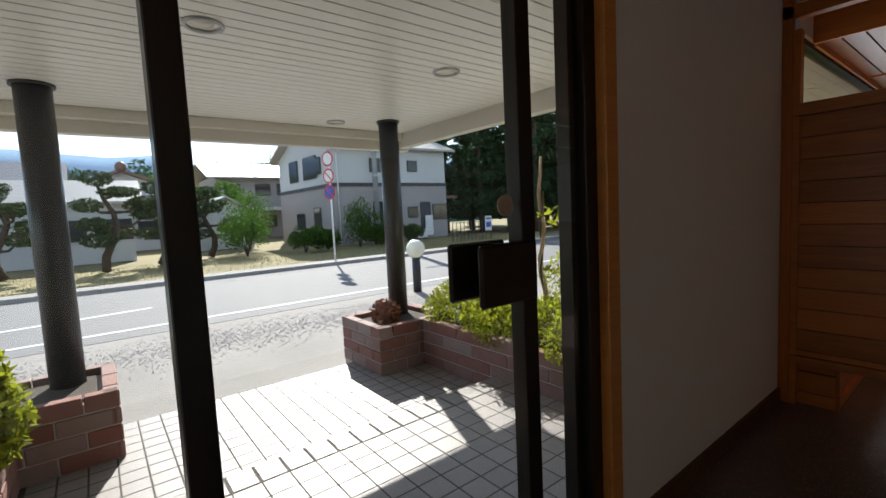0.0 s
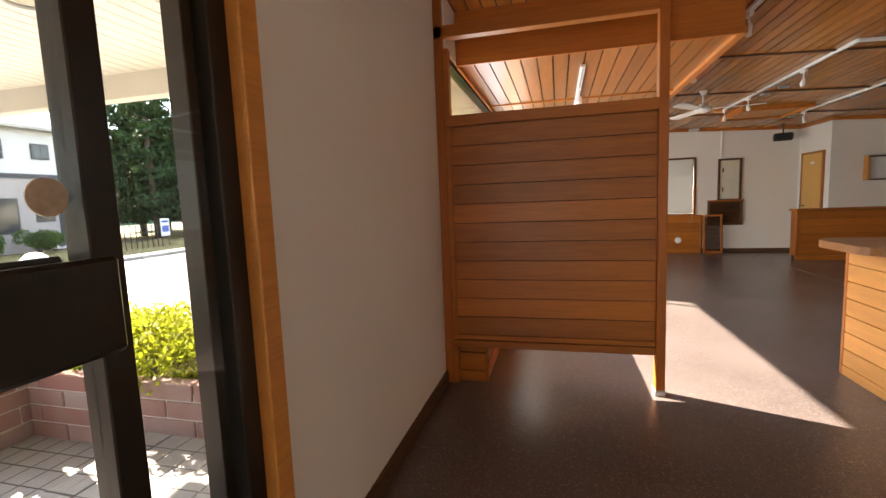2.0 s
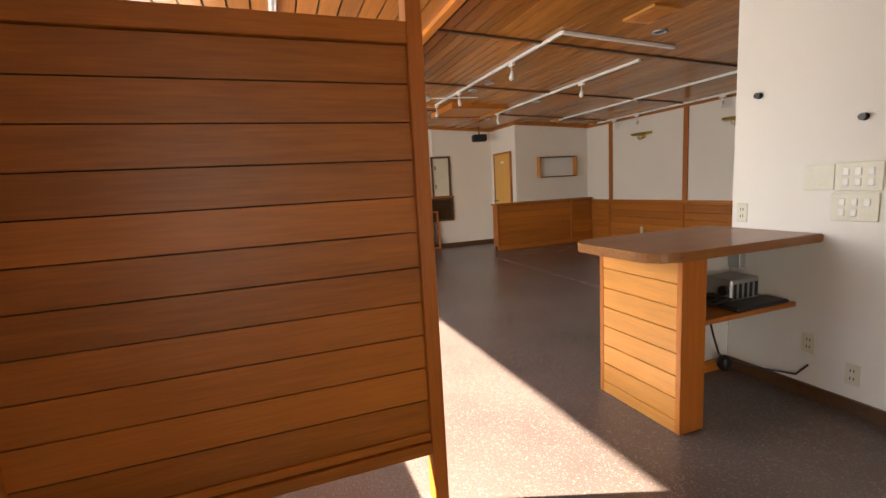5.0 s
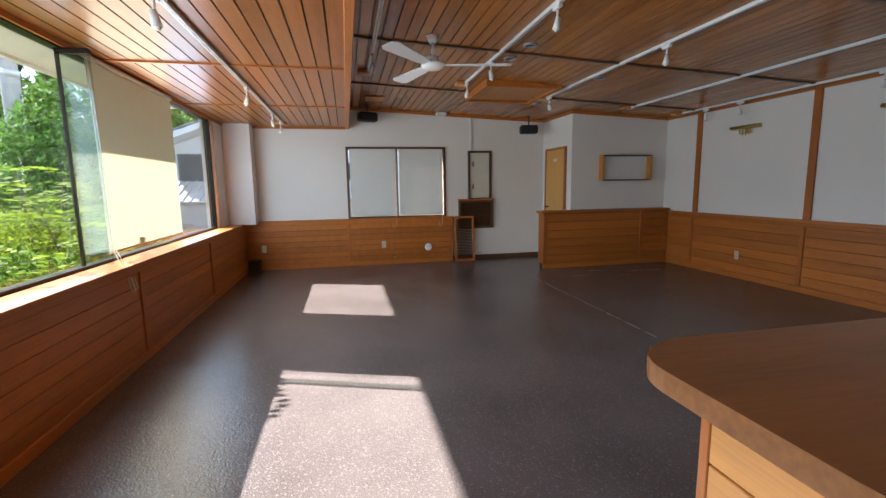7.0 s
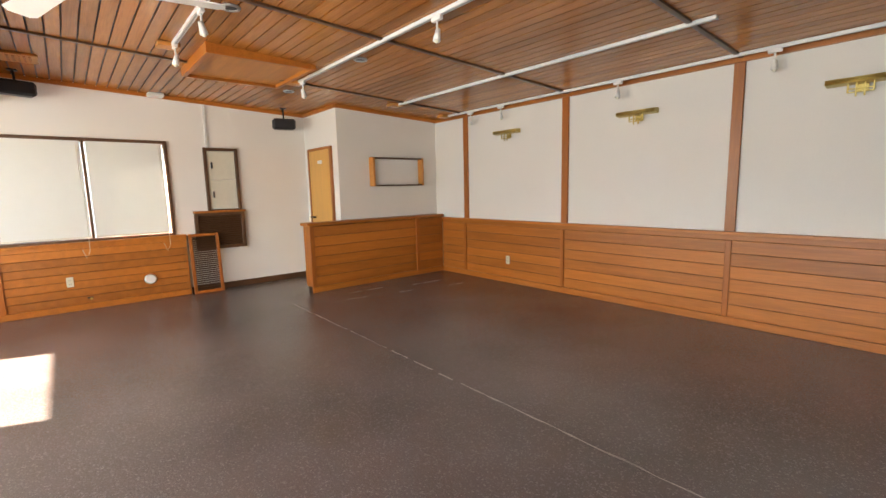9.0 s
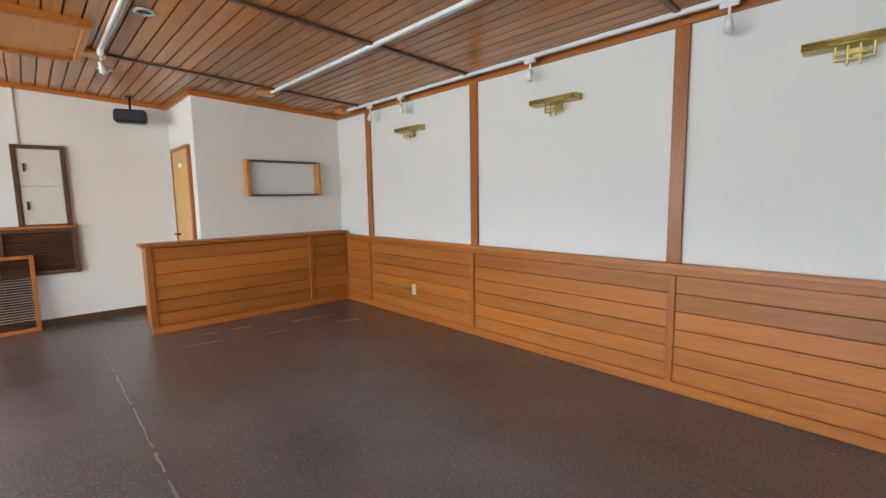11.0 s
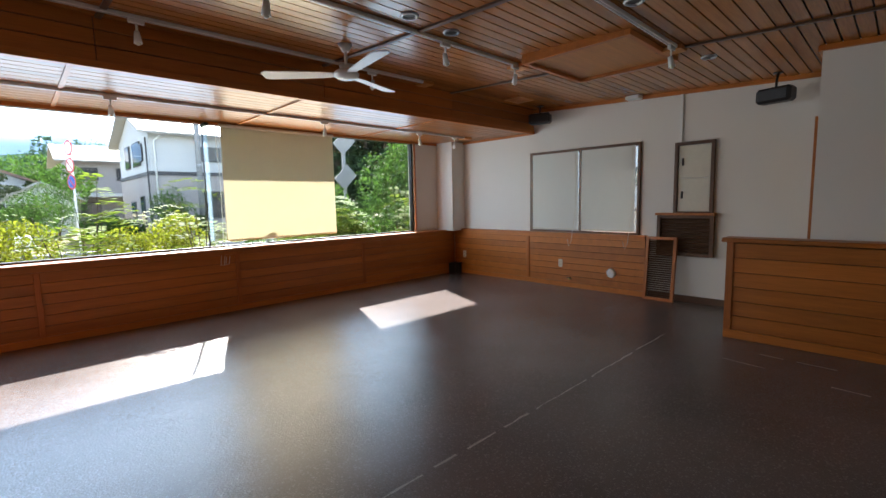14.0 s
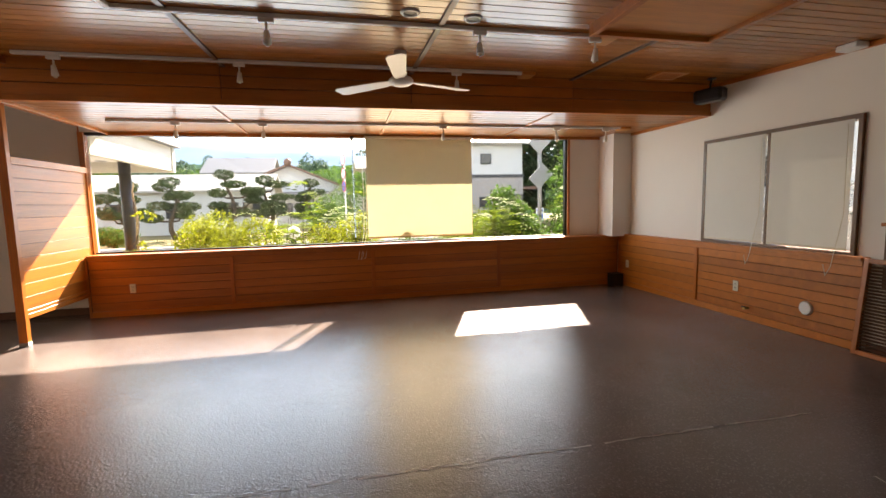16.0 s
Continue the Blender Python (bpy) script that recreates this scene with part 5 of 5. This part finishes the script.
gable_roof(hf, 5.0, 8.2, 30.5, 34.0, 2.0, 2.9, "y", 0.5, roof_light)

# neighbouring single-storey house beyond the end wall, with a metal lean-to
hn = thing("house", (0, 0, 0), "pale bluish single-storey house with a metal lean-to", "house")
gable_body(hn, 17.0, 26.0, -5.0, 3.7, -0.33, 2.55, 4.2, "x", house_white)
gable_roof(hn, 17.0, 26.0, -5.0, 3.7, 2.58, 4.24, "x", 0.7, house_white, 0.16)
gable_roof(hn, 17.0, 26.0, -5.0, 3.7, 2.75, 4.41, "x", 0.74, roof_grey, 0.05)
wall_window(hn, 16.97, 3.0, 1.9, 0.8, 0.8, "w")
wall_window(hn, 16.97, -0.6, 1.5, 1.6, 1.1, "w")
bm = bmesh.new()
tilt_a = math.atan2(0.55, 1.5)
for k in range(26):
    y = -1.2 + k * 0.2
    bmesh.ops.create_cube(bm, size=1, matrix=Matrix.Translation((16.25, y, 1.35)) @ Matrix.Rotation(-tilt_a, 4, "Y") @ Matrix.Diagonal((1.6, 0.198, 0.02, 1)))
    bmesh.ops.create_cube(bm, size=1, matrix=Matrix.Translation((16.25, y, 1.37)) @ Matrix.Rotation(-tilt_a, 4, "Y") @ Matrix.Diagonal((1.6, 0.035, 0.03, 1)))
part("lean_to_roof", bm, roof_light, hn, "ribbed pale metal lean-to roof")
block("lean_to_wall", (15.6, -1.2, -0.33), (15.66, 3.8, 1.02), house_grey, hn)

# cloud-pruned garden pines


def niwaki(x, y, h, seed):
    rg = random.Random(seed)
    th = thing("garden_pine", (x, y, -0.3), "cloud-pruned dark green garden pine", "tree", group="garden pines")
    trunk = [(0.25 * math.sin(k * 1.1 + seed), 0.15 * math.cos(k * 0.9), h * 0.85 * k / 6) for k in range(7)]
    part("trunk", tube(trunk, [0.16 - 0.017 * k for k in range(7)], 8), bark, th)
    pads = [((trunk[6][0], trunk[6][1], h * 0.9), (0.55, 0.5, 0.3))]
    for k in range(7):
        t = trunk[2 + k % 4]
        a = k * 2.4 + seed
        d = rg.uniform(0.7, 1.25)
        c = (t[0] + d * math.cos(a), t[1] + d * 0.7 * math.sin(a), t[2] + rg.uniform(0.1, 0.5))
        part("limb", tube([t, ((t[0] + c[0]) / 2, (t[1] + c[1]) / 2, t[2] + 0.02), c], [0.07, 0.05, 0.02], 6), bark, th)
        pads.append((c, (rg.uniform(0.5, 0.8), rg.uniform(0.45, 0.65), rg.uniform(0.2, 0.3))))
    leaves("crown", th, pads, 5200, 0.075, leaf_pine, seed)
    return th


for x, y, h, s in ((-2.6, 22, 3.6, 41), (0.5, 21.5, 4.0, 42), (2.4, 22.5, 3.7, 43), (4.6, 25, 3.6, 44), (-5.5, 23, 3.4, 45), (-8.5, 23.5, 3.2, 46)):
    niwaki(x, y, h, s)


def round_bush(x, y, r, h, seed, material=None, n=3000):
    th = bush(x, y, r, h, n, 0.07, material or leaf_green, "green garden shrub across the road", seed)
    th["group"] = "shrubs across the road"
    return th


for x, y, r, h, s in ((5.7, 22.5, 1.2, 2.2, 51), (8.2, 21.5, 0.9, 1.3, 52), (11.2, 21.5, 1.2, 2.5, 53), (12.6, 22.3, 0.8, 1.3, 54), (9.5, 21.8, 0.8, 1.1, 55), (-3.4, 16.8, 1.0, 1.0, 56), (-5.5, 17.0, 1.2, 1.2, 57), (7.0, 27.0, 1.5, 3.4, 58), (15.2, 22.8, 0.9, 1.0, 59)):
    round_bush(x, y, r, h, s)

# fence and notice by the house
fn = thing("garden_fence", (15.6, 19.0, -0.33), "low dark metal garden fence", "fence")
for k in range(9):
    part("post", cyl(0.02, 0.02, 1.1, 8), house_band, fn, loc=(k * 0.28, 0, 0.55))
for z in (0.35, 0.7, 1.05):
    part("rail", tube([(0, 0, z), (2.24, 0, z)], 0.015, 6), house_band, fn)
nb = thing("notice_board", (17.9, 18.8, -0.33), "small white notice board on posts", "notice board")
block("board", (0, 0, 0.5), (0.5, 0.03, 1.35), sign_white, nb)
for x in (0.05, 0.45):
    block("post", (x - 0.02, 0.03, 0), (x + 0.02, 0.06, 1.3), house_band, nb)
block("text_bar", (0.06, -0.004, 1.15), (0.44, 0, 1.25), sign_blue, nb, bev=0)
block("text_bar", (0.06, -0.004, 0.7), (0.44, 0, 1.0), sign_blue, nb, bev=0)

# post with three diamond plates at the edge of the forecourt
dp = thing("marker_post", (12.55, 6.5, -0.33), "grey post with pale grey diamond plates", "sign post")
part("post", cyl(0.06, 0.06, 5.2, 16), concrete_pole, dp, loc=(0, 0.08, 2.6))
for z in (2.45, 3.48, 4.51):
    part("plate", box_mesh(0.46, 0.03, 0.62, 0.004), concrete_pole, dp, "pale grey diamond plate", loc=(0, 0, z), rot=(0, 45, 0))
    part("edge_bar", box_mesh(0.5, 0.02, 0.03), steel, dp, loc=(0, 0.03, z))

# utility poles and wires
for x, y in ((13.9, 5.3), (13.2, 23.0), (-26, 16)):
    up = thing("utility_pole", (x, y, -0.33), "tall grey concrete utility pole", "utility pole", group="utility poles")
    part("shaft", cyl(0.17, 0.12, 9.5, 16), concrete_pole, up, loc=(0, 0, 4.75))
    part("crossarm", box_mesh(1.5, 0.08, 0.08, 0.01), steel, up, loc=(0, 0, 8.9))
    part("band", cyl(0.165, 0.165, 0.12, 16), steel, up, loc=(0, 0, 4.0))
wr = thing("overhead_wires", (0, 0, 0), "thin black overhead wires", "wires")
for dz, dx in ((0.0, -0.6), (0.05, 0.0), (0.02, 0.6), (-1.2, 0)):
    part("wire", tube([(-26 + (13.9 + 26) * k / 12 + dx, 16 + (5.3 - 16) * k / 12, 8.55 + dz - 0.9 * (1 - (k / 6 - 1) ** 2)) for k in range(13)], 0.012, 4), black_plastic, wr)
    part("wire", tube([(13.9 + dx + 60 * k / 12, 5.3 + 8 * k / 12, 8.55 + dz - 0.9 * (1 - (k / 6 - 1) ** 2)) for k in range(13)], 0.012, 4), black_plastic, wr)

# conifer wood beyond the road


def conifer(seed):
    rg = random.Random(seed)
    th = thing("conifer", (0, 0, -0.33), "tall dark conifer at the edge of the wood", "tree", group="conifers of the wood")
    part("trunk", tube([(0, 0, 0), (0.1, 0, 6), (0, 0.1, 12)], [0.24, 0.17, 0.05], 8), bark, th)
    cl = []
    for k in range(16):
        z = 1.6 + k * 0.72
        r = 2.3 * (1 - k / 17) ** 0.7
        for q in range(3):
            a = rg.uniform(0, 6.28)
            cl.append(((0.55 * r * math.cos(a), 0.55 * r * math.sin(a), z + rg.uniform(-0.3, 0.3)), (0.55 * r, 0.55 * r, 0.42)))
    leaves("crown", th, cl, 7000, 0.20, leaf_dark, seed)
    return th


protos = [conifer(s) for s in (61, 62, 63)]
spots = [(23.5, 25), (27, 22.5), (26, 29), (31, 24), (30, 31), (36, 22), (35, 28), (22.5, 33), (40, 26), (42, 19), (47, 22), (48, 13), (44, 8), (52, 17), (39, 32), (21, 38), (26, 37), (33, 37), (55, 8), (50, 2), (58, 25), (18, 42), (28, 19.5), (33, 18.8), (22, 27.5), (25.5, 24), (29, 26.5), (25, 21), (33, 21.5), (30, 21.3), (38, 20)]
rg = random.Random(9)
for i, (x, y) in enumerate(spots):
    if i < 3:
        protos[i].matrix_basis = pose(x, y, -0.33, 0, 0, rg.uniform(0, 360))
    else:
        copy_thing(protos[i % 3], pose(x, y, -0.33, 0, 0, rg.uniform(0, 360)))

# broadleaf trees beyond the houses
def broadleaf(x, y, h, seed):
    rg = random.Random(seed)
    th = thing("tree", (x, y, -0.33), "leafy green broadleaf tree", "tree", group="broadleaf trees")
    part("trunk", tube([(0, 0, 0), (0.1, 0.1, h * 0.3), (0, 0, h * 0.7)], [0.22, 0.16, 0.06], 8), bark, th)
    cl = [((rg.uniform(-0.3, 0.3) * h, rg.uniform(-0.3, 0.3) * h, h * rg.uniform(0.45, 0.85)), (h * 0.2, h * 0.2, h * 0.15)) for _ in range(11)]
    for c, r in cl[:4]:
        part("limb", tube([(0.05, 0.05, h * 0.3), (c[0] * 0.6, c[1] * 0.6, c[2] * 0.85), c], [0.1, 0.06, 0.02], 6), bark, th)
    leaves("crown", th, cl, 3200, 0.16, leaf_green, seed)


for x, y, h, s in ((-12, 60, 8, 71), (-3, 66, 8, 72), (4, 62, 7.5, 73), (8.5, 58, 8, 74), (-20, 52, 8, 75), (8.2, 38, 5, 76), (16, 62, 10, 77), (-28, 45, 8, 78), (20, 60, 11, 79), (-6.5, 40, 5, 80), (19.5, 8.2, 6.0, 82), (23.5, 7.6, 6.5, 83), (28.5, 5.0, 8.0, 84), (30, 6.0, 7.0, 85)):
    broadleaf(x, y, h, s)

# hills
def ridge(name, y, x0, x1, base, amp, material, seed, label, step=6.0, slope=0.5):
    bm = bmesh.new()
    prev = None
    n = int((x1 - x0) / step)
    for i in range(n + 1):
        x = x0 + i * step
        z = base + amp * (noise.noise((x * 0.006 + seed, 0.3, 0)) + 0.35 * noise.noise((x * 0.03, seed, 0.7)) + 0.16 * noise.noise((x * 0.21, seed, 4.0)) + 0.12 * noise.noise((x * 0.6, seed, 9.0)))
        col = [bm.verts.new((x, y - (z + 3) / slope * (1 - k / 5), -3 + (z + 3) * k / 5)) for k in range(6)] + [bm.verts.new((x, y + 60, -3))]
        if prev:
            for k in range(6):
                bm.faces.new((prev[k], col[k], col[k + 1], prev[k + 1])).smooth = k < 5
        prev = col
    me = to_mesh(name, bm)
    me.materials.append(material)
    tagged(new(name, me), label, "hill", "", "structure")


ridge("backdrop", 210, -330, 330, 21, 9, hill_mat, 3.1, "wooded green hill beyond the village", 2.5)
ridge("backdrop", 620, -700, 700, 84, 22, mount_mat, 8.4, "mountain ridge with blue haze in its colour", 40)
# wood behind the conifers
ridge("backdrop", 75, 18, 260, 8.5, 2.5, hill_mat, 5.5, "dark wooded slope", 1.5, 1.2)

# crowns of the trees on the near hill
rngn = np.random.default_rng(44)
crowns = []
for k in range(420):
    x, f = rngn.uniform(-190, 150), rngn.uniform(0.2, 1.0)
    top = 21 + 9 * (noise.noise((x * 0.006 + 3.1, 0.3, 0)) + 0.35 * noise.noise((x * 0.03, 3.1, 0.7)))
    r = rngn.uniform(2.2, 4.5)
    crowns.append(((x, 210 - (top + 3) / 0.5 * (1 - f), -3 + (top + 3) * f + 0.5), (r, r, r * rngn.uniform(0.8, 1.5))))
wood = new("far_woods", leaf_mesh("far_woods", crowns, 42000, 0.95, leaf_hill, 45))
tagged(wood, "green wood on the hill beyond the village, with haze in its colour", "woods", "", "stuff")

# loose gravel at the edge of the forecourt
rngn = np.random.default_rng(12)
vs, fs = [], []
for k in range(9000):
    x = rngn.uniform(-4.5, 5.0)
    y = rngn.normal(6.9, 0.45)
    s = rngn.uniform(0.006, 0.017)
    i0 = len(vs)
    vs += [(x + s * a, y + s * b, -0.30 + s * c) for a, b, c in ((-1, -0.6, 0), (0.9, -0.8, 0), (0.8, 0.9, 0), (-0.7, 0.9, 0), (0.1, 0.1, 0.7))]
    fs += [(i0, i0 + 1, i0 + 4), (i0 + 1, i0 + 2, i0 + 4), (i0 + 2, i0 + 3, i0 + 4), (i0 + 3, i0, i0 + 4)]
me = bpy.data.meshes.new("gravel")
me.from_pydata(vs, [], fs)
me.materials.append(gravel_mat)
tagged(new("gravel", me), "loose grey gravel on the forecourt", "gravel", "", "stuff")
# grass tufts on the lawn
vs, fs = [], []
for k in range(14000):
    x, y = rngn.uniform(-12, 20), rngn.uniform(15.5, 23.5)
    h, a = rngn.uniform(0.03, 0.10), rngn.uniform(0, 6.28)
    i0 = len(vs)
    dx, dy = 0.008 * math.cos(a), 0.008 * math.sin(a)
    vs += [(x - dx, y - dy, -0.33), (x + dx, y + dy, -0.33), (x + dy * 2, y - dx * 2, -0.33 + h)]
    fs.append((i0, i0 + 1, i0 + 2))
me = bpy.data.meshes.new("grass")
me.from_pydata(vs, [], fs)
me.materials.append(blade_mat)
tagged(new("grass", me), "patchy grass and weeds on the lawn", "grass", "", "stuff")
